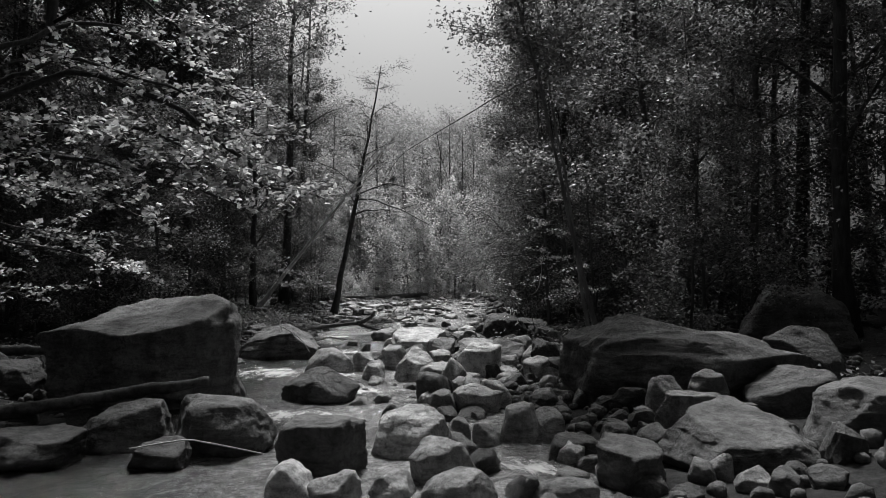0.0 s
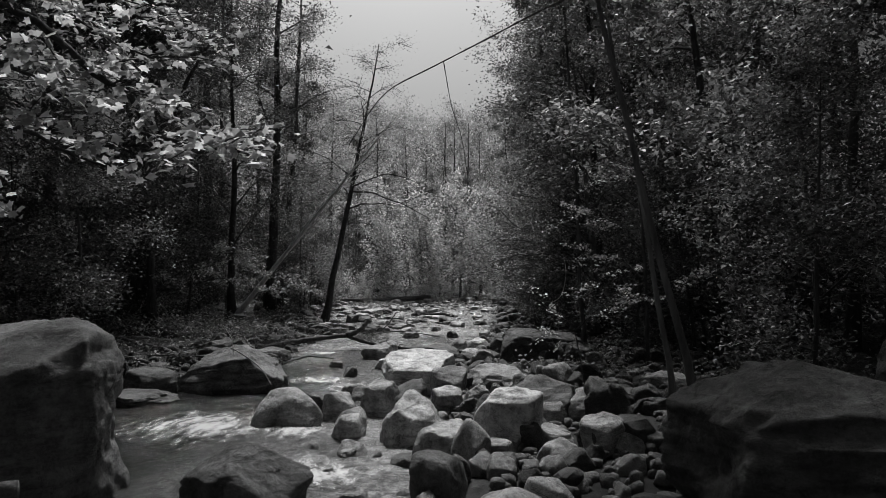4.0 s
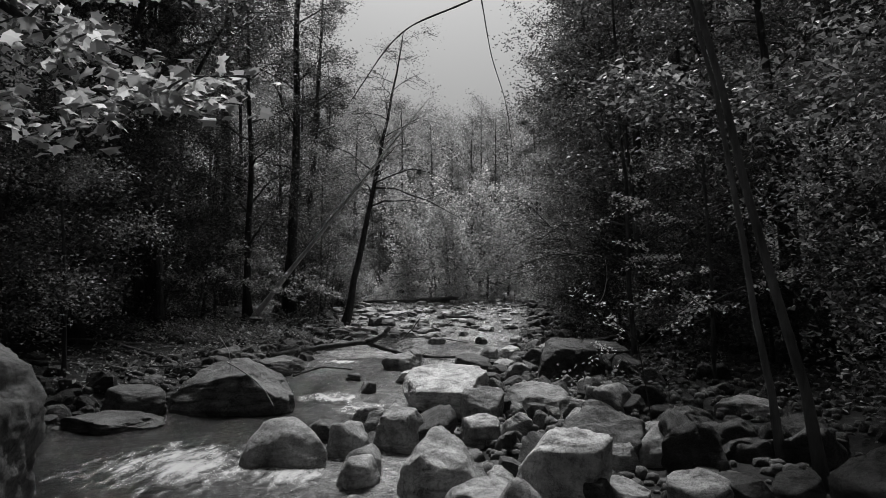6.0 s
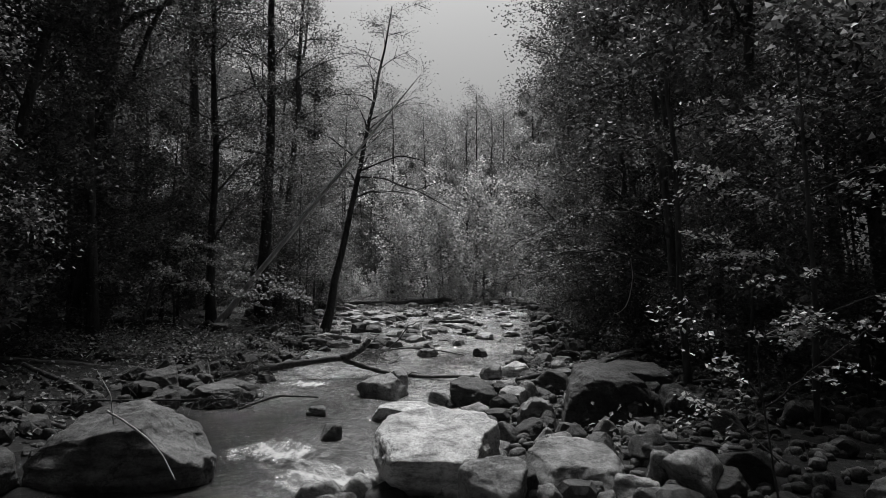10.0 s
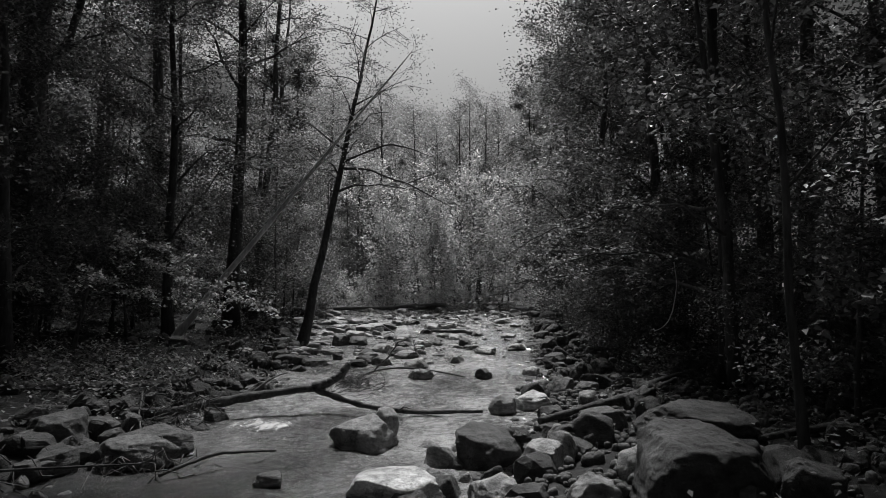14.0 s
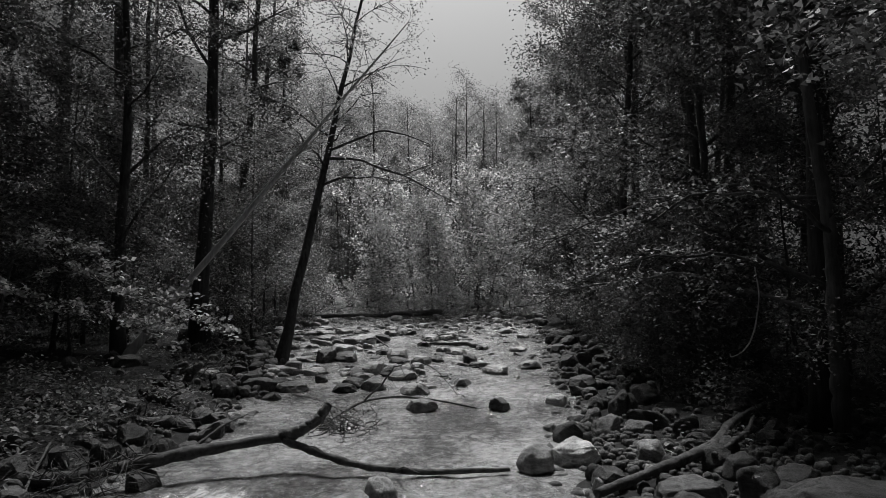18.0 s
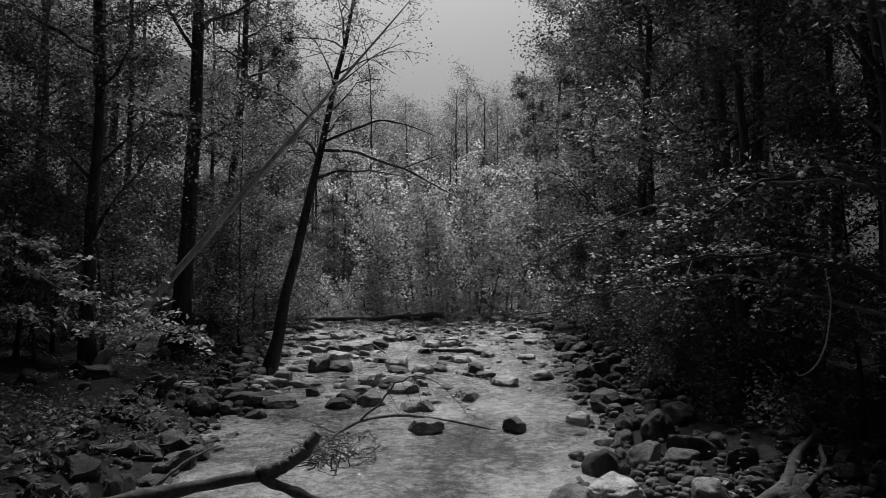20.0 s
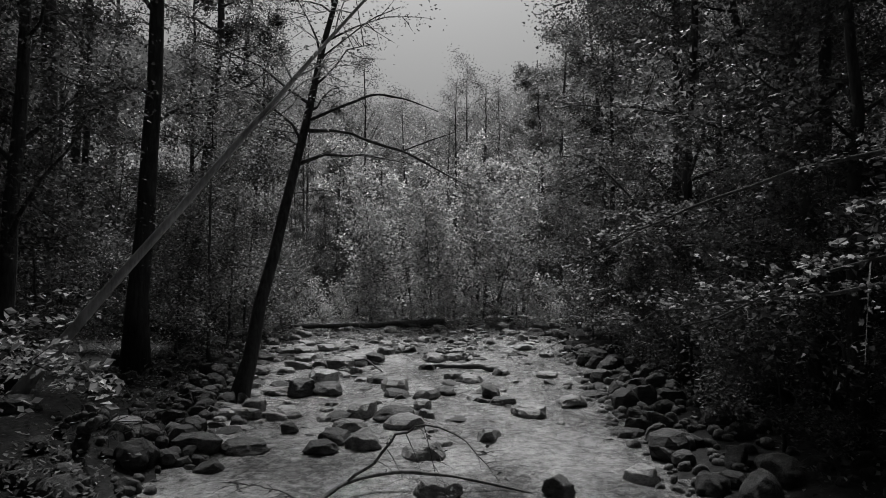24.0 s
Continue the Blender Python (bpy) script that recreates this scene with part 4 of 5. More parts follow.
for i in range(84):
    side = -1 if i % 5 < 3 else 1
    y = 6 + 46 * rng.uniform() ** 0.9
    x = np.interp(y, LEFT_Y, LEFT_X) - 2.0 - 8 * rng.uniform() ** 1.2 if side < 0 else np.interp(y, RIGHT_Y, RIGHT_X) + (3.6 if y < 20 else 2.2) + 5 * rng.uniform() ** 1.3
    if 18 < y < 26 and -8 < x < -4:
        x -= 3.5
    plant(SHRUBS[int(rng.integers(4))], x, y, rng.uniform(0.7, 1.3), rng.uniform(0, 360))
for i in range(16):
    plant(SHRUBS[i % 4], -5.6 - 4.5 * rng.uniform(), 31 + 12 * rng.uniform(), rng.uniform(0.8, 1.3), rng.uniform(0, 360))
for i in range(9):
    plant(SHRUBS[i % 4], 8.5 + 4.5 * rng.uniform(), 7 + 18 * rng.uniform(), rng.uniform(0.9, 1.4), rng.uniform(0, 360))
for i in range(8):
    plant(SHRUBS[i % 4], 3.4 + 3 * rng.uniform(), 30 + 14 * rng.uniform(), rng.uniform(0.8, 1.2), rng.uniform(0, 360))
for i in range(15):
    x, y = -5.4 - 4 * rng.uniform() ** 1.2, 12.5 + 1.7 * i + rng.uniform(-0.7, 0.7)
    if 18.5 < y < 26.5 and x > -7.6:      # bare bank round the leaning trunk
        x -= 3
    plant(UNDER[i % 3], x, y, rng.uniform(0.8, 1.15), rng.uniform(0, 360))
for i in range(9):
    plant(UNDER[i % 3], 3.2 + 1.6 * rng.uniform(), 9.5 + 2.4 * i + rng.uniform(-0.8, 0.8), rng.uniform(0.75, 1.05), rng.uniform(0, 360))
for i in range(12):
    plant((SHRUBS + UNDER)[i % 7], -11.5 - 8 * rng.uniform(), 24 + 22 * rng.uniform(), rng.uniform(1.2, 1.7), rng.uniform(0, 360))
for i in range(24):
    plant((SHRUBS[1], SHRUBS[3], UNDER[0])[i % 3], -8.2 - 9 * rng.uniform(), 25 + 22 * rng.uniform(), rng.uniform(1.1, 1.5), rng.uniform(0, 360))
for i in range(10):      # dark growth hanging over the right edge of the stream
    y = 24 + 1.5 * i
    plant((SHRUBS[1], UNDER[2], SHRUBS[3], UNDER[0])[i % 4], float(np.interp(y, RIGHT_Y, RIGHT_X)) + 1.5 + 0.5 * math.sin(i * 2.9), y, rng.uniform(0.6, 0.85), 140 + 40 * math.sin(i * 4.3))
for i in range(13):      # dark bushes behind the thicket
    plant((UNDER[0], SHRUBS[3], UNDER[2])[i % 3], -8 + 1.05 * i, 48.0 + 1.0 * math.sin(i * 3.1), rng.uniform(0.85, 1.1), rng.uniform(0, 360))
for i in range(9):      # low dark trees closing the view behind the thicket
    plant(NEAR[i % 3], -10.5 + 2.0 * i + 0.6 * math.sin(i * 5.0), 52.5 + 2.5 * math.sin(i * 1.7), rng.uniform(0.5, 0.68), 61 * i)
for i in range(8):      # bare dark stems beyond the thicket
    plant(SPARSE[i % 3], -9.5 + 1.9 * i + 0.5 * math.sin(i * 7.0), 58 + 4 * math.sin(i * 2.2), rng.uniform(0.6, 0.8), 77 * i)
# unseen trees added downstream to keep sky light off the rock fronts
for x, y in ((-4.4, -3.4), (3.4, -3.8), (-6.5, -6.5), (6.2, -6.0), (0.2, -13.5), (-3.5, -12), (4, -12)):
    plant(CANOPY[int(rng.integers(2))], x, y, rng.uniform(0.9, 1.1), rng.uniform(0, 360))
for i in range(11):
    plant(NEAR[i % 4], -10 + 2 * i, -9.5 + 1.2 * math.sin(2.7 * i), rng.uniform(0.9, 1.15), rng.uniform(0, 360))
for i in range(9):
    plant((UNDER + SHRUBS)[i % 7], -8 + 2 * i, -5.5 + 0.9 * math.sin(3.3 * i), rng.uniform(1.1, 1.5), rng.uniform(0, 360))
for x, y in ((6.2, 2.2), (7.4, -1.2), (-7.6, -0.5), (-8.2, 3.2), (-6.8, 5.2), (8.6, 4.4)):
    plant(NEAR[int(rng.integers(3))], x, y, rng.uniform(0.9, 1.1), rng.uniform(0, 360))
# the shaped originals join the unseen added wood behind the camera
for i, ob in enumerate(NEAR + FAR + SPARSE + CANOPY):
    ob.location = (-15 + 2.3 * i, -8 - (i % 3) * 4, float(land(-15 + 2.3 * i, -8 - (i % 3) * 4)))
for i, ob in enumerate(SHRUBS + UNDER):
    ob.location = (-6 + 4 * i, -17, float(land(-6 + 4 * i, -17)))


def placed_tree(label, x, y, dz, grown, bark, leaf):
    ob = tree("tree", label, grown, bark, leaf)
    ob.location = (x, y, float(land(x, y)) + dz)
    return ob


leaning_grown = grow(201, 11.5, 0.125, lean=(1.55, 3.6), low=0.35, spread=2.8, limbs=20, twigs=8, leaves=2000, size=0.09, bow=1.0, wander=0.8)
leaning = placed_tree("dark tree leaning out over the stream", -4.4, 27.35, -0.15, leaning_grown, BARK, LEAF_PALE)
placed_tree("pale bare trunk leaning steeply from the bank", -7.05, 25.4, -0.15, grow(202, 7.6, 0.09, lean=(5.4, 1.94), low=0.55, spread=2.4, limbs=11, twigs=6, leaves=700, size=0.08, bow=1.0, wander=0.6), BARK_GREY, LEAF_PALE)
placed_tree("tall straight dark tree trunk", -6.55, 28.5, -0.1, grow(203, 18, 0.19, lean=(0.45, 0), low=0.25, spread=3.2, leaves=7000, size=0.11), BARK, LEAF)
placed_tree("tall straight dark tree trunk", -10.06, 31.2, -0.1, grow(204, 19, 0.24, lean=(0.2, 0), low=0.45, spread=3.4, leaves=5500, size=0.12), BARK, LEAF_DARK)
placed_tree("tall slim dark tree forking high up", -7.3, 32.9, -0.1, grow(205, 17, 0.15, lean=(0.9, 0), low=0.3, spread=3.0, leaves=5000, size=0.12, wander=1.6), BARK, LEAF)
placed_tree("tall dark tree further in the wood", -10.8, 47.6, -0.1, grow(206, 18, 0.24, lean=(0.9, 0), low=0.3, spread=3.4, leaves=5000, size=0.14, wander=1.8), BARK, LEAF)
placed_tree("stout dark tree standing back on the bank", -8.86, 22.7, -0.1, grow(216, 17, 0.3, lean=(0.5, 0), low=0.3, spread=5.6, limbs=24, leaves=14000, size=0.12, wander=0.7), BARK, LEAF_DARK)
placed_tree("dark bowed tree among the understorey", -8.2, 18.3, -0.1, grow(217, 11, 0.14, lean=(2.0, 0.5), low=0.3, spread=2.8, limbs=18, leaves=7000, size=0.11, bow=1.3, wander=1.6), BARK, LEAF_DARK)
placed_tree("slim dark tree further in the wood", -14.4, 36.0, -0.1, grow(218, 17, 0.2, lean=(0.3, 0), low=0.4, spread=2.8, leaves=3500, size=0.14), BARK, LEAF)
placed_tree("tall dark tree further in the wood", -12.9, 38.2, -0.1, grow(207, 18, 0.2, lean=(0, 0), low=0.4, spread=3.0, leaves=5000, size=0.14), BARK, LEAF_DARK)
slender = placed_tree("slender pale-barked tree leaning over the stone bar", 2.1, 9.1, -0.1, grow(208, 9, 0.034, lean=(-1.9, 1.4), low=0.45, spread=1.8, limbs=14, twigs=7, leaves=4200, size=0.1), BARK_PALE, LEAF)
placed_tree("slender pale-barked tree leaning over the stone bar", 2.1, 9.7, -0.1, grow(209, 7.5, 0.028, lean=(-0.9, 1.2), low=0.3, spread=1.4, limbs=12, twigs=7, leaves=4200, size=0.1), BARK_PALE, LEAF)
placed_tree("slim dark tree at the edge of the wood", 5.1, 16.1, -0.1, grow(210, 13, 0.1, lean=(-0.7, 0), low=0.12, spread=2.8, leaves=12000, size=0.11), BARK, LEAF)
placed_tree("slim pale tree at the edge of the stone bar", 2.4, 15.4, -0.1, grow(211, 10, 0.04, lean=(-0.3, 0.5), low=0.2, spread=1.9, limbs=14, leaves=6000, size=0.1), BARK, LEAF_DARK)
placed_tree("dark tree with spreading low boughs", 3.8, 20.5, -0.1, grow(212, 12, 0.13, lean=(-0.6, 0), low=0.08, spread=3.0, leaves=12500, size=0.11), BARK, LEAF_DARK)
placed_tree("dark tree with boughs reaching over the water", 4.5, 26, -0.1, grow(213, 12, 0.14, lean=(-0.8, 0), low=0.08, spread=3.3, leaves=12500, size=0.11), BARK, LEAF)
placed_tree("dark tree with boughs reaching over the water", 4.9, 32, -0.1, grow(214, 12, 0.14, lean=(-0.8, 0), low=0.08, spread=3.4, leaves=12500, size=0.12), BARK, LEAF)
placed_tree("pale tree beyond the bend of the stream", 4.8, 39, -0.1, grow(215, 12, 0.14, lean=(-0.8, 0), low=0.08, spread=3.4, leaves=12500, size=0.13), BARK, LEAF_PALE)

# far wooded slope
hv, hf, hn = [], [], 0
for i in range(560):
    y = rng.uniform(95, 235)
    x = rng.uniform(-48, 36)
    c = np.array([x, y, float(land(x, y)) + 4])
    pts = rng.normal(0, 1, (260, 3)) * [2.0, 2.0, 2.8] + c
    v, f = leaf_tris(rng, pts, 0.5, 1.2, 0.8)
    hv.append(v), hf.append(f + hn)
    hn += len(v)
tagged(new("far_wood", mesh_np("far_wood", np.vstack(hv), np.vstack(hf), LEAF_FAR, False)), "wood covering the far hillside, haze painted into its pale leaves", "woods", kind="stuff")

# thicket of pale saplings where the stream bends
for i in range(13):
    x, y = -3.6 + 0.46 * i + 0.2 * math.sin(i * 5), 42.3 + 1.3 * math.sin(i * 2.3 + i * i)
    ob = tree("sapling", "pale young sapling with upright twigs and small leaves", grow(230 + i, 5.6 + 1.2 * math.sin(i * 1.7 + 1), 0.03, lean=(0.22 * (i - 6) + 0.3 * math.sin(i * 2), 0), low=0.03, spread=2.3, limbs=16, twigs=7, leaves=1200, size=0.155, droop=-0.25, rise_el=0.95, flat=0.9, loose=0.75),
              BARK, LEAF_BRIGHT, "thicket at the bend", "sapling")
    ob.location = (x, y, float(land(x, y)) - 0.05)


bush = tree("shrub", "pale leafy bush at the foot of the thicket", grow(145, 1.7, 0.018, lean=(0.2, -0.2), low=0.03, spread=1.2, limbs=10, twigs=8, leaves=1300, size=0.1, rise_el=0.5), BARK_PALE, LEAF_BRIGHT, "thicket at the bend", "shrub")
bush.location = (-5.4, 40.6, float(land(-5.4, 40.6)) - 0.05)
for i in range(9):
    plant(bush, -4.6 + 0.95 * i, 40.9 + 0.7 * math.sin(i * 2.6), 0.8 + 0.25 * math.sin(i * 1.9), 47 * i)


# ---- dead wood ----
def log(name, label, pts, radii, mat=None, sides=8, seed=0, category="log"):
    rng = np.random.default_rng(seed)
    pts = np.asarray(pts, float)
    t, q = np.linspace(0, 1, len(pts)), np.linspace(0, 1, 18)
    p = np.stack([np.interp(q, t, pts[:, j]) for j in range(3)], 1)
    p[1:-1] = (p[:-2] + p[1:-1] * 2 + p[2:]) / 4
    r = np.interp(q, np.linspace(0, 1, len(radii)), radii)
    p += rng.normal(0, 1, p.shape) * r[:, None] * 0.16
    q2 = np.linspace(0, 1, 60)
    p, r = np.stack([np.interp(q2, q, p[:, j]) for j in range(3)], 1), np.interp(q2, q, r * rng.uniform(0.88, 1.12, 18))
    for _ in range(2):
        p[1:-1] = (p[:-2] + p[1:-1] * 2 + p[2:]) / 4
    v, f, cap = tube(p, r, sides + 4 if r.max() > 0.03 else sides)
    axis = np.repeat(p, (len(v) - 2) // 60, 0)
    out = v[:-2] - axis
    knob = 1 + 0.22 * noise3(v[:-2] * 9, seed + 3) + 0.16 * noise3(v[:-2] * 30, seed + 4)
    v[:-2] = axis + out * knob[:, None]
    me = mesh_np(name, *join_tubes([(v, f, cap)]), mat or DEADWOOD)
    return me


fork = tagged(new("fallen_branch"), "long bare forked branch lying across the stream", "branch")
part("stem", log("stem", "", [(-8.0, 17.7, 0.45), (-6.4, 18.1, 0.32), (-5.0, 18.4, 0.18), (-4.1, 18.6, 0.15), (-3.2, 19.1, 0.3), (-2.4, 19.45, 0.36)], [0.085, 0.08, 0.07, 0.06, 0.058, 0.05], seed=1), fork)
part("stub", log("stub", "", [(-2.4, 19.45, 0.36), (-2.1, 19.5, 0.47), (-1.93, 19.6, 0.68)], [0.06, 0.055, 0.04], seed=2), fork)
part("arm", log("arm", "", [(-2.4, 19.45, 0.34), (-1.95, 19.3, 0.22), (-1.54, 19.15, 0.13), (-0.9, 19.2, 0.07), (-0.05, 19.3, 0.08)], [0.045, 0.036, 0.033, 0.03, 0.02], seed=3), fork)
part("twig", log("twig", "", [(-3.2, 19.1, 0.33), (-3.0, 19.5, 0.5), (-2.9, 19.9, 0.52)], [0.02, 0.014, 0.006], seed=21), fork)
part("twig", log("twig", "", [(-1.2, 19.18, 0.1), (-1.1, 18.9, 0.2), (-0.95, 18.75, 0.18)], [0.012, 0.009, 0.004], seed=22), fork)
tagged(new("log", log("log", "", [(-6.4, 18.9, 0.42), (-5.5, 19.7, 0.3), (-4.8, 20.5, 0.27), (-4.2, 21.4, 0.2)], [0.08, 0.09, 0.08, 0.05], seed=4)), "thick dark log lying along the bank", "log")
tagged(new("log", log("log", "", [(-4.8, 6.0, 0.1), (-3.9, 6.25, 0.14), (-3.0, 6.6, 0.24), (-2.3, 6.85, 0.33)], [0.055, 0.06, 0.062, 0.04], seed=5)), "grey weathered log resting against the boulder", "log")
tagged(new("log", log("log", "", [(-6.6, 39.3, 1.02), (-5.0, 39.5, 0.98), (-3, 39.6, 1.02), (-0.9, 39.8, 1.14)], [0.05, 0.08, 0.10, 0.13], seed=6)), "fallen dark trunk lying across the head of the riffle", "log")
tagged(new("fallen_branch", log("fallen_branch", "", [(0.6, 18.2, 0.17), (1.3, 18.7, 0.24), (2.0, 19.3, 0.3), (2.6, 20.3, 0.38), (3.6, 21.6, 0.4)], [0.04, 0.05, 0.06, 0.05, 0.03], seed=9)), "curved grey branch lying on the stone bar", "branch")
tagged(new("log", log("log", "", [(2.5, 16.5, 0.32), (3.4, 16.9, 0.37), (4.1, 17.3, 0.42), (4.8, 17.8, 0.45)], [0.03, 0.045, 0.05, 0.04], seed=10)), "pale barkless pole lying among the stones", "log")


# ---- foliage close to the stream ----
def bough_tree(name, label, category, trunk, radii, boughs, leaf_size, per_metre, leaf, bark=None, lobed=True, twig_len=0.55, seed=0):
    """A small tree or bush with a given stem and a few long leafy boughs."""
    rng = np.random.default_rng(seed)
    bark = bark or BARK
    base = np.array(trunk[0], float)
    root = tagged(new(name), label, category)
    root.location = base
    part("trunk", log("trunk", "", np.array(trunk) - base, radii, bark, seed=seed), root)
    twigs, spots = [], []
    for k, (pts, r0) in enumerate(boughs):
        pts = np.array(pts, float) - base
        t = np.linspace(0, 1, len(pts))
        q = np.linspace(0, 1, 16)
        p = np.stack([np.interp(q, t, pts[:, j]) for j in range(3)], 1)
        for _ in range(3):
            p[1:-1] = (p[:-2] + p[1:-1] * 2 + p[2:]) / 4
        ln = np.linalg.norm(np.diff(p, axis=0), axis=1).sum()
        p[1:] += rng.normal(0, 0.012 * ln / 2, (15, 3))
        part("bough", solid("bough", tube(p, r0 * np.linspace(1, 0.2, 16), 6), bark), root)
        for j in range(int(ln * 7) + 3):
            s = 1 - rng.uniform(0, 0.85) ** 1.1
            b = np.array([np.interp(s, q, p[:, m]) for m in range(3)])
            d = p[min(15, int(s * 15) + 1)] - p[max(0, int(s * 15) - 1)]
            a = math.atan2(d[1], d[0]) + rng.choice([-1, 1]) * rng.uniform(0.2, 1.2)
            tl = twig_len * rng.uniform(0.4, 1.2)
            e = b + np.array([math.cos(a) * tl, math.sin(a) * tl, rng.normal(-0.05, 0.3) * tl])
            mid = (b + e) / 2 + [0, 0, 0.06 * tl]
            twigs.append(tube(np.array([b, mid, e]), np.array([0.006, 0.004, 0.002]) * (0.5 + r0 * 25), 3))
            n = max(2, int(per_metre * tl))
            w = rng.uniform(0.15, 1.1, (n, 1))
            c = np.where(w < 0.5, b + (mid - b) * w * 2, mid + (e - mid) * (w * 2 - 1))
            spots.append(c + rng.normal(0, 1, (n, 3)) * [0.05, 0.05, 0.035] * (leaf_size / 0.09))
    pos = np.vstack(spots)
    lv = lobed_leaves(rng, pos, leaf_size) if lobed else leaf_quads(rng, pos, leaf_size, 0.6)
    tagged(part("crown", crown_mesh(join_tubes(twigs), lv, bark, leaf), root), kind="stuff")
    return root


bough_tree("maple_tree", "maple with long low boughs of broad pale leaves over the stream", "tree",
           [(-6.3, 8.8, 0.53), (-6.2, 8.8, 3.13), (-6.0, 8.9, 6.63), (-5.8, 9.0, 10.13)], [0.16, 0.13, 0.09, 0.03],
           [([(-6.2, 8.8, 3.53), (-4.8, 8.7, 4.23), (-3.5, 8.4, 3.63), (-2.5, 8.0, 2.88), (-1.75, 7.6, 2.25), (-1.3, 7.5, 2.25)], 0.05),
            ([(-6.2, 8.8, 3.13), (-4.8, 8.3, 3.38), (-3.4, 8.1, 3.13), (-2.3, 7.6, 2.53)], 0.04),
            ([(-6.1, 8.9, 4.33), (-4.8, 9.3, 5.03), (-3.4, 9.4, 4.33), (-2.6, 9.3, 3.73)], 0.04),
            ([(-6.1, 8.9, 4.93), (-4.9, 8.4, 5.33), (-3.6, 8.0, 4.73), (-2.9, 7.8, 4.13)], 0.035),
            ([(-6.1, 8.9, 5.53), (-4.9, 9.2, 6.03), (-3.8, 9.3, 5.63), (-3.2, 9.3, 5.23)], 0.035),
            ([(-6.2, 8.8, 2.93), (-5.0, 7.6, 3.13), (-3.7, 6.9, 2.93), (-2.6, 6.6, 2.43)], 0.03),
            ([(-6.2, 8.8, 2.73), (-5.2, 8.4, 2.95), (-3.9, 8.0, 2.75), (-2.8, 7.9, 2.4), (-2.2, 7.9, 2.15)], 0.035),
            ([(-6.1, 8.9, 3.83), (-4.9, 8.6, 4.25), (-3.4, 8.3, 3.7), (-2.2, 8.0, 3.05)], 0.035),
            ([(-6.2, 8.8, 2.4), (-5.3, 8.5, 2.6), (-4.4, 8.3, 2.4), (-3.5, 8.2, 2.05)], 0.025)],
           0.08, 40, LEAF_MAPLE, seed=301)
bough_tree("maple_sapling", "young maple leaning over the boulder with pale sprays of leaves", "sapling",
           [(-5.2, 5.0, 0.43), (-5.1, 5.1, 1.33), (-4.9, 5.2, 2.33)], [0.05, 0.04, 0.02],
           [([(-5.1, 5.1, 1.23), (-4.2, 5.3, 1.73), (-3.2, 5.45, 1.58), (-2.35, 5.5, 1.33)], 0.02),
            ([(-5.1, 5.1, 1.43), (-4.3, 5.6, 1.83), (-3.4, 5.9, 1.73), (-2.7, 6.0, 1.58)], 0.018),
            ([(-5.1, 5.1, 1.13), (-4.3, 5.1, 1.38), (-3.6, 5.2, 1.28), (-3.0, 5.2, 1.13)], 0.016),
            ([(-5.0, 5.1, 1.73), (-4.3, 5.4, 2.23), (-3.6, 5.8, 2.13)], 0.016)],
           0.04, 85, LEAF_MAPLE, seed=302, twig_len=0.4)
bank_maple = bough_tree("maple_tree", "dark-stemmed maple spreading leafy boughs over the water", "tree",
           [(3.5, 19.6, 0.43), (3.45, 19.6, 2.13), (3.3, 19.8, 4.63), (3.1, 20, 7.13)], [0.09, 0.075, 0.05, 0.02],
           [([(3.45, 19.6, 2.53), (2.6, 19.3, 3.03), (1.9, 19.0, 2.93), (1.0, 18.8, 2.43)], 0.03),
            ([(3.45, 19.6, 1.93), (2.5, 19.9, 2.33), (1.5, 20.1, 2.28), (0.5, 20.4, 1.83)], 0.028),
            ([(3.45, 19.6, 1.63), (2.4, 20.8, 2.13), (1.3, 21.8, 2.03), (0.4, 22.5, 1.63)], 0.028),
            ([(3.4, 19.7, 2.93), (2.4, 21.2, 3.23), (1.4, 22.8, 3.03), (0.6, 24.0, 2.33)], 0.028)],
           0.046, 42, LEAF, seed=303)
bough_tree("sapling", "thin sapling with a few small bright leaves among the stones", "sapling",
           [(1.55, 11.2, 0.23), (1.45, 11.1, 0.73), (1.35, 11.0, 1.13)], [0.008, 0.006, 0.004],
           [([(1.4, 11.05, 0.98), (1.15, 10.9, 1.18), (0.95, 10.8, 1.53)], 0.006), ([(1.4, 11.05, 0.93), (1.7, 10.9, 1.23), (2.05, 10.9, 1.48)], 0.006),
            ([(1.37, 11.0, 1.08), (1.3, 10.9, 1.28), (1.4, 10.75, 1.45)], 0.005), ([(1.5, 11.1, 0.63), (1.3, 11.2, 0.83), (1.1, 11.3, 0.93)], 0.004)],
           0.036, 60, LEAF_MAPLE, seed=304, twig_len=0.22, lobed=False)
bough_tree("sapling", "slender sapling with sparse bright sprays of leaves", "sapling",
           [(3.0, 13.7, 0.33), (2.95, 13.6, 1.73), (2.8, 13.5, 3.93)], [0.03, 0.024, 0.008],
           [([(2.95, 13.6, 1.53), (2.5, 13.3, 1.88), (2.0, 13.1, 1.93)], 0.012), ([(2.9, 13.6, 2.03), (2.4, 13.2, 2.43), (1.8, 13.0, 2.48)], 0.012),
            ([(2.9, 13.6, 2.43), (3.4, 13.2, 2.73), (3.9, 13.0, 2.73)], 0.012), ([(2.85, 13.5, 2.93), (2.5, 13.2, 3.23), (2.1, 13.0, 3.18)], 0.01),
            ([(2.95, 13.6, 1.33), (3.4, 13.0, 1.63), (3.8, 12.6, 1.58)], 0.012), ([(2.95, 13.6, 1.13), (2.7, 12.9, 1.33), (2.4, 12.4, 1.28)], 0.01)],
           0.05, 70, LEAF_MAPLE, seed=305, twig_len=0.5, lobed=False)
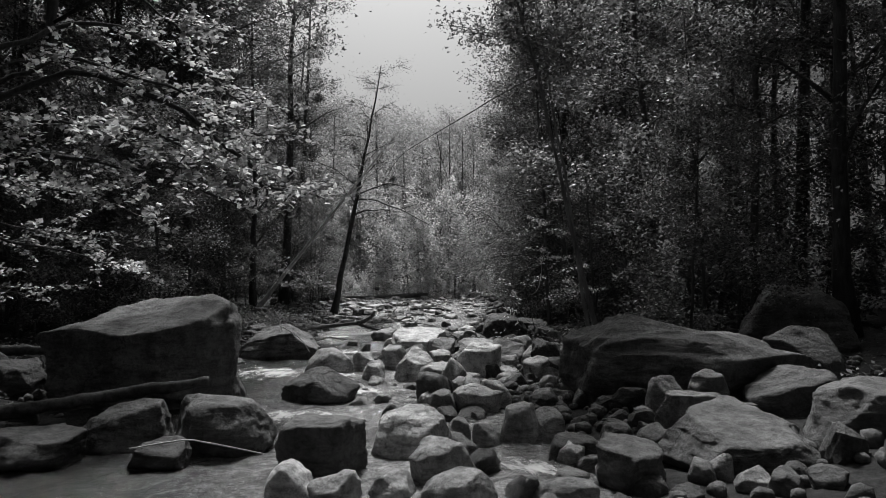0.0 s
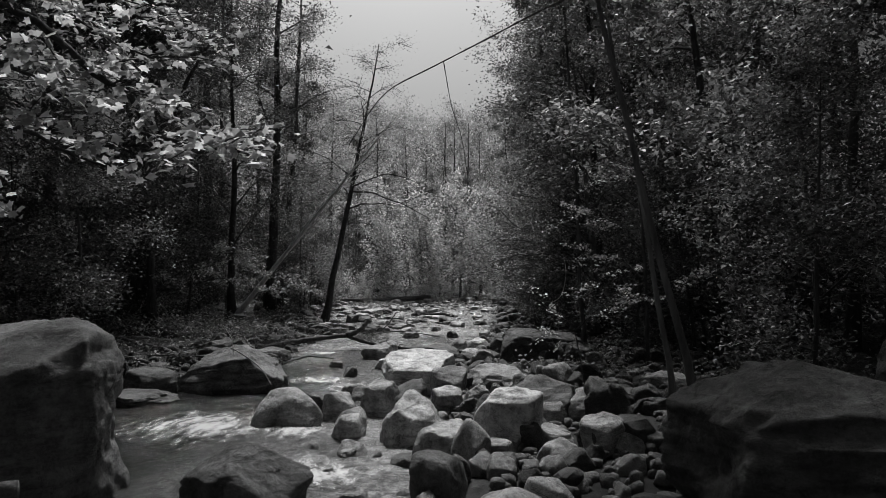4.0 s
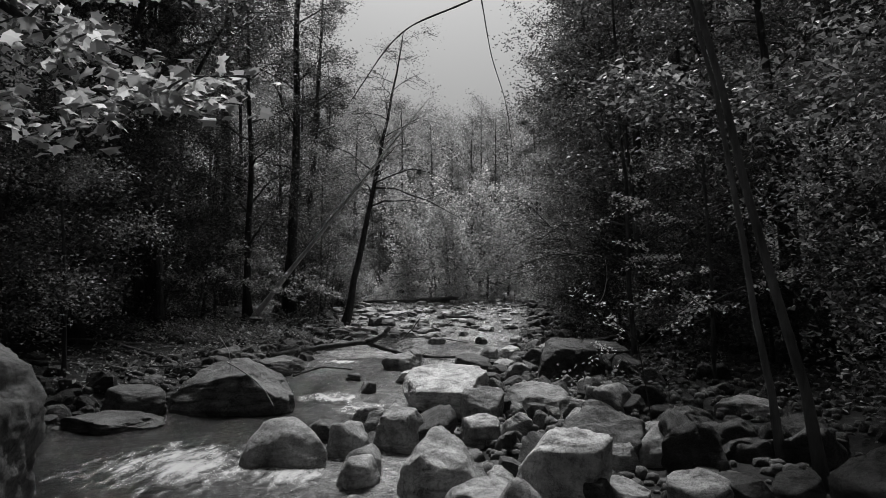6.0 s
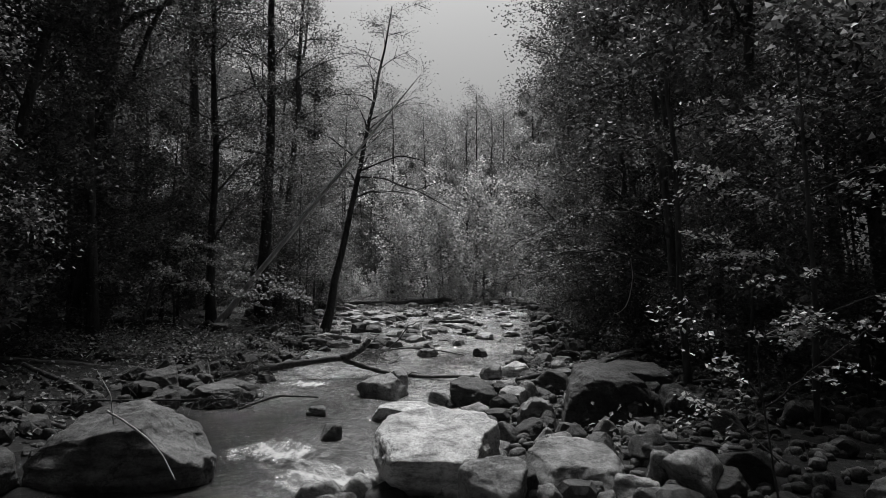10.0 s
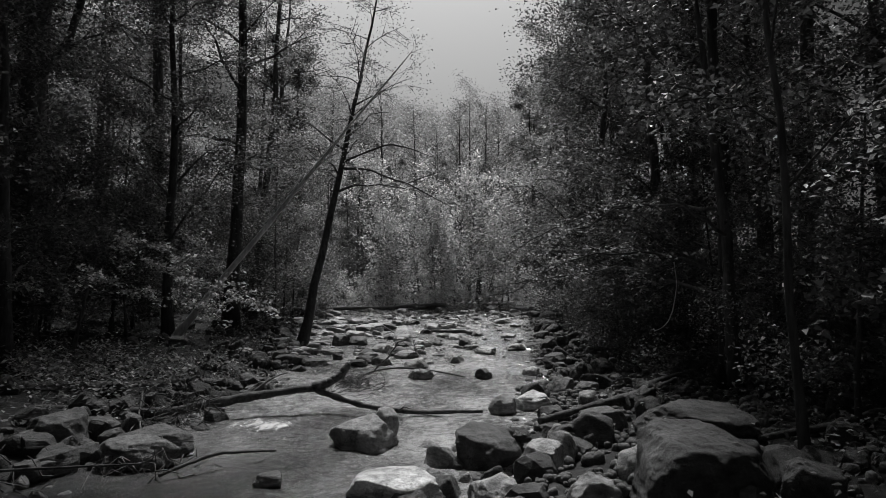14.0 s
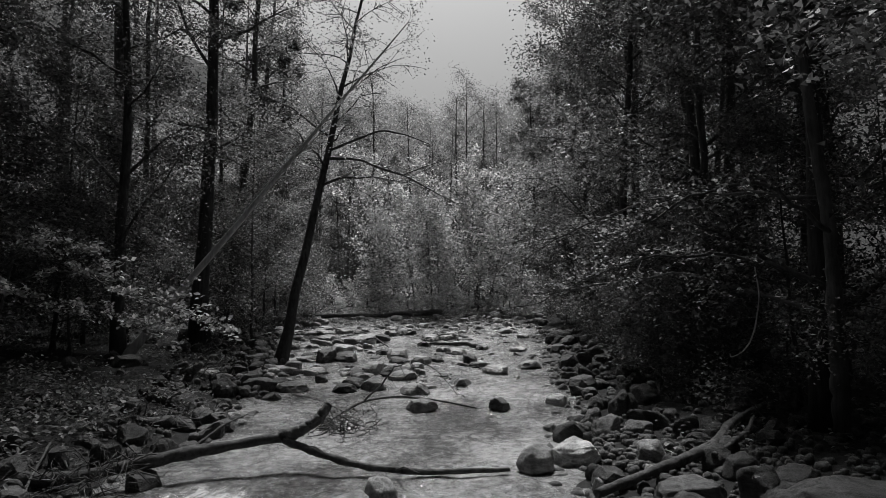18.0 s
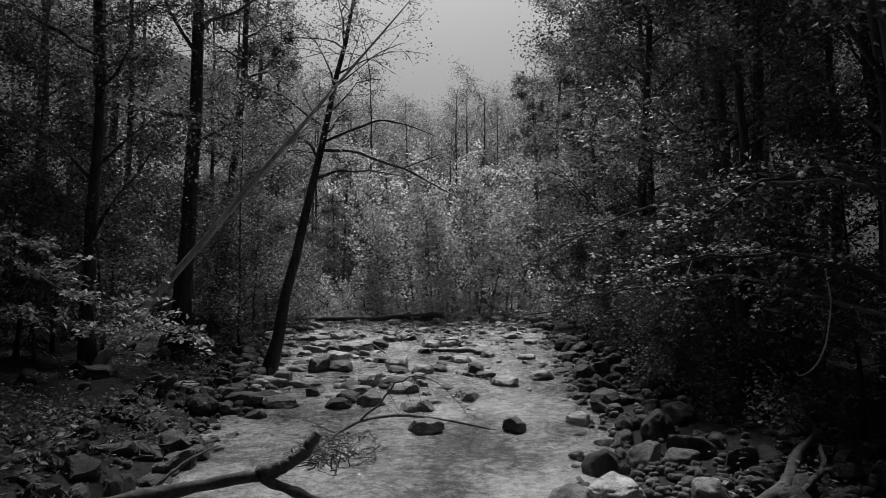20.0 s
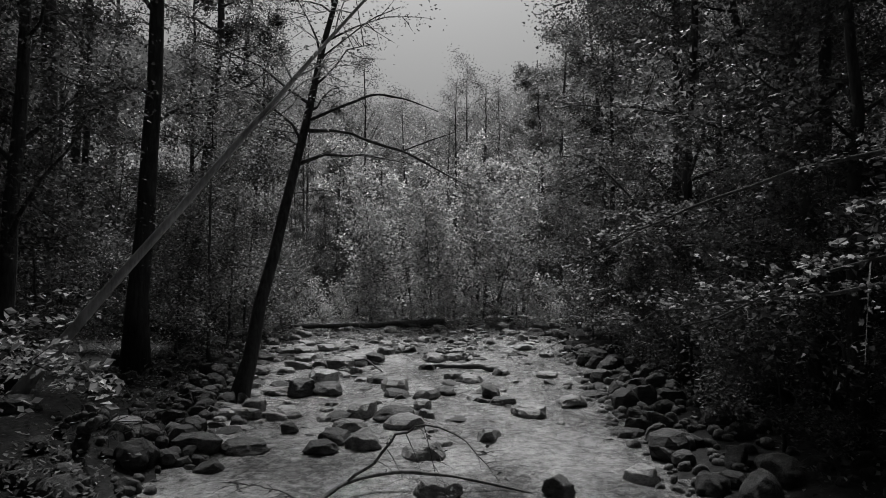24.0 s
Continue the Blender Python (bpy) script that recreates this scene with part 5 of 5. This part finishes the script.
bough_tree("shrub", "bush on the bank with drooping sprays of pointed leaves", "shrub",
           [(-7.3, 22.0, 0.4), (-7.1, 21.9, 1.2), (-6.8, 21.8, 2.3)], [0.04, 0.032, 0.014],
           [([(-7.0, 21.9, 1.9), (-6.1, 21.5, 2.25), (-5.1, 21.2, 1.95), (-4.2, 20.9, 1.6), (-3.55, 20.8, 1.42)], 0.016), ([(-7.0, 21.9, 1.6), (-6.2, 21.7, 1.8), (-5.3, 21.5, 1.55), (-4.6, 21.3, 1.3)], 0.014),
            ([(-6.9, 21.8, 2.2), (-6.2, 21.3, 2.6), (-5.4, 21.0, 2.45), (-4.8, 20.8, 2.15)], 0.014), ([(-7.0, 21.9, 1.7), (-6.4, 21.0, 2.0), (-5.9, 20.4, 1.85)], 0.012), ([(-7.1, 21.9, 1.4), (-7.0, 21.0, 1.8), (-7.2, 20.3, 1.7)], 0.012)],
           0.075, 60, LEAF_PALE, seed=306, twig_len=0.45, lobed=False)


bough_tree("fallen_branch", "thin dark branch with drooping twigs caught in the shallow stream", "branch",
           [(-2.45, 21.2, 0.05), (-2.3, 21.7, 0.12), (-2.05, 22.7, 0.22), (-1.5, 23.0, 0.28), (-0.85, 23.0, 0.22), (0.0, 22.8, 0.08)], [0.016, 0.02, 0.018, 0.01],
           [([(-1.95, 22.75, 0.23), (-1.7, 22.3, 0.5), (-1.5, 22.1, 0.75), (-1.35, 22.0, 0.9), (-1.1, 22.0, 0.93), (-0.75, 22.0, 0.76), (-0.55, 22.0, 0.45)], 0.016),
            ([(-1.2, 22.0, 0.92), (-1.12, 22.0, 0.6), (-1.05, 22.0, 0.3)], 0.005), ([(-2.3, 21.7, 0.12), (-2.0, 21.2, 0.35), (-1.7, 20.9, 0.4)], 0.008),
            ([(-2.2, 22.2, 0.18), (-2.6, 22.0, 0.4), (-2.9, 21.9, 0.42)], 0.008)],
           0.05, 8, LITTER, DEADWOOD, seed=307, twig_len=0.28, lobed=False)


part("twig", log("twig", "", np.array([(2.86, 20.15, 2.18), (2.88, 20.1, 1.88), (2.86, 20.1, 1.68), (2.81, 20.1, 1.41), (2.7, 20.1, 1.22), (2.54, 20.1, 1.14), (2.53, 20.1, 1.19)]) - np.array(bank_maple.location), [0.007, 0.009, 0.006], PALE_WOOD, 5, 61), bank_maple, "pale bare hanging twig")


def drift(x, y, z, n, size, seed):
    """A tangle of thin twigs and shreds left by high water."""
    rng = np.random.default_rng(seed)
    bits = []
    for i in range(n):
        c = np.array([x, y, z]) + rng.normal(0, 1, 3) * [size * 0.4, size * 0.35, size * 0.12]
        d = rng.normal(0, 1, 3) * [1, 0.8, 0.6]
        d = d / np.linalg.norm(d) * size * rng.uniform(0.08, 0.3)
        walk_pts = np.array([c - d, c - d * 0.3, c + d * 0.4, c + d]) + rng.normal(0, 0.05, (4, 3)) * size
        bits.append(tube(walk_pts, np.array([0.005, 0.0045, 0.003, 0.0015]) * rng.uniform(0.6, 1.8), 4))
    tagged(new("drift_twigs", mesh_np("drift_twigs", *join_tubes(bits), DEADWOOD)), "tangle of drift twigs washed up by the stream", "twigs", "drift", "stuff")


for x, y, z, n, s in ((-1.9, 19.8, 0.42, 60, 0.32), (-2.1, 21.3, 0.15, 120, 0.7), (-3.9, 18.5, 0.2, 110, 0.7), (-4.3, 21.2, 0.25, 45, 0.7), (-4.4, 15.3, 0.2, 40, 0.7), (-5.0, 24.3, 0.45, 50, 0.9), (-3.3, 16.2, 0.12, 40, 0.6), (-2.7, 35.8, 0.85, 60, 1.4), (-0.9, 37.6, 1.0, 60, 1.4)):
    drift(x, y, z, n, s, int(100 * y))


# ---- white water ----
def foam(x, y, w, l, turn, seed):
    n = 14
    X, Y = np.meshgrid(np.linspace(-1, 1, n), np.linspace(-1, 1, n))
    v = np.stack([X * w / 2, Y * l / 2, 0.02 + 0.02 * np.sin(X * 5 + seed) * np.cos(Y * 4) * (1 - X ** 2) * (1 - Y ** 2)], -1).reshape(-1, 3)
    i, j = np.meshgrid(np.arange(n - 1), np.arange(n - 1), indexing="ij")
    a = i * n + j
    f = np.stack([a, a + 1, a + n + 1, a + n], -1).reshape(-1, 4)
    me = mesh_np("white_water", v, f, FOAM)
    uv = me.uv_layers.new(name="spread")
    flat = np.stack([X, Y], -1).reshape(-1, 2)[f.ravel()].astype(np.float32)
    uv.data.foreach_set("uv", flat.ravel())
    ob = new("white_water", me)
    ob.matrix_basis = pose(x, y, float(rise(y)) + 0.012, 0, 0, turn)
    tagged(ob, "patch of white foam where the stream tumbles between stones", "foam", "foam patches", "stuff")


foam(-1.35, 6.5, 2.0, 1.6, 10, 1)
foam(-2.5, 10.2, 2.2, 2.6, 0, 2)
foam(-1.1, 8.4, 1.6, 1.6, 20, 3)
foam(-1.3, 12.9, 1.4, 1.9, 35, 4)
foam(-2.0, 13.8, 1.4, 1.5, 10, 5)
foam(0.55, 4.7, 0.6, 1.1, 30, 6)
foam(-2.8, 18.4, 1.3, 1.2, 0, 7)
foam(-1.6, 10.0, 1.4, 1.4, 0, 8)


# a long bare twig of the slender tree hangs over the stream
def hung(name, pts, r0, r1, seed):
    k = np.array(pts) - np.array(slender.location)
    part(name, log(name, "", k, [r0, (r0 + r1) / 2, r1], BARK, 5, seed), slender)


hung("limb", [(1.34, 9.66, 4.3), (0.75, 9.3, 3.9), (0.39, 9.0, 3.6), (-0.2, 8.6, 3.15), (-0.53, 8.2, 2.85), (-0.75, 8.0, 2.4)], 0.010, 0.003, 31)
hung("limb", [(-0.08, 8.7, 3.24), (-0.02, 8.75, 2.9), (0.08, 8.8, 2.6), (0.12, 8.85, 2.3)], 0.004, 0.0015, 32)


# long arched limbs of the leaning tree
leaning_line = leaning_grown[0][0][:-2].reshape(14, 10, 3).mean(1)
for k, (pts, r0) in enumerate((([(-3.3, 29.2, 5.5), (-2.8, 28.9, 5.72), (-2.3, 28.6, 5.82), (-1.7, 28.4, 5.67), (-1.1, 28.3, 5.4)], 0.03),
                               ([(-3.4, 29.1, 5.3), (-2.8, 28.8, 5.14), (-2.3, 28.5, 4.86), (-1.7, 28.3, 4.66), (-1.15, 28.3, 4.34), (-0.55, 28.3, 4.03)], 0.034),
                               ([(-1.72, 28.3, 4.68), (-1.2, 28.2, 4.86), (-0.64, 28.2, 5.05)], 0.014),
                               ([(-3.45, 29.0, 4.95), (-3.75, 28.7, 5.08), (-4.2, 28.5, 5.1)], 0.018),
                               ([(-3.62, 28.6, 4.0), (-3.15, 28.4, 3.97), (-2.6, 28.3, 3.72)], 0.014),
                               ([(-3.1, 29.8, 6.9), (-2.5, 29.9, 7.8), (-1.9, 30.0, 8.1)], 0.02))):
    own = np.array(pts) - np.array(leaning.location)
    if k != 2:      # the third springs from the second limb
        own[0] = [np.interp(own[0, 2] - 0.1, leaning_line[:, 2], leaning_line[:, c]) for c in range(3)]
    part("limb", log("limb", "", own, [r0, r0 * 0.75, r0 * 0.3], BARK, 6, 331 + k), leaning)


# ---- sticks and drift on the banks ----
def stick(pts, r, seed, label="bare grey stick lying on the bank", mat=None):
    tagged(new("stick", log("stick", "", pts, [r, r * 0.9, r * 0.6], mat or DEADWOOD, 5, seed)), label, "stick", "drift sticks")


stick([(-6.7, 17.2, 0.45), (-5.4, 16.2, 0.3), (-4.24, 15.14, 0.12)], 0.04, 41)
stick([(-2.97, 12.5, 0.62), (-2.82, 12.47, 0.55), (-2.66, 12.45, 0.45), (-2.5, 12.42, 0.32), (-2.38, 12.38, 0.14)], 0.009, 42, "pale thin stick leaning across a boulder", PALE_WOOD)
stick([(-2.92, 12.5, 0.52), (-2.95, 12.5, 0.74), (-3.09, 12.55, 0.92)], 0.006, 55, "pale thin stick leaning across a boulder", PALE_WOOD)
stick([(-4.8, 19.4, 0.3), (-4.3, 18.2, 0.2), (-3.7, 17.0, 0.08)], 0.014, 43)
stick([(-5.2, 15.0, 0.3), (-4.2, 15.3, 0.25), (-3.2, 15.8, 0.2)], 0.014, 44)
stick([(-7.0, 14.6, 0.4), (-5.6, 14.9, 0.3), (-4.4, 14.4, 0.1)], 0.04, 45, "half-buried dark log on the bank")
stick([(-6.5, 9.6, 0.4), (-5.2, 9.9, 0.4), (-4.0, 10.2, 0.3)], 0.07, 46, "dark log lying behind the boulder")
stick([(-3.1, 16.0, 0.05), (-2.7, 16.4, 0.16), (-2.3, 17.0, 0.05)], 0.018, 47, "wet twig caught in the stream")
stick([(-1.95, 4.35, 0.22), (-1.55, 4.25, 0.3), (-1.1, 4.3, 0.2)], 0.006, 48, "thin pale twig resting on a stone", PALE_WOOD)
stick([(1.2, 13.2, 0.3), (1.6, 12.9, 0.34), (2.1, 12.8, 0.3)], 0.014, 49)
stick([(1.9, 19.0, 0.3), (2.5, 19.6, 0.42), (3.0, 20.6, 0.4)], 0.03, 50)
stick([(-5.0, 23.6, 0.3), (-4.85, 23.4, 0.58), (-4.6, 23.2, 0.74)], 0.08, 51, "broken rotten stump on the bank")
stick([(-5.6, 24.2, 0.35), (-5.35, 24.0, 0.56), (-5.1, 23.9, 0.68)], 0.06, 52, "broken rotten stump on the bank")
stick([(0.3, 30.5, 0.47), (-0.3, 30.8, 0.54), (-1.2, 31.0, 0.52)], 0.06, 53, "dark drift log lying in the riffle")
stick([(-3.2, 31.5, 0.55), (-2.6, 30.6, 0.70), (-2.2, 29.8, 0.53)], 0.025, 54)
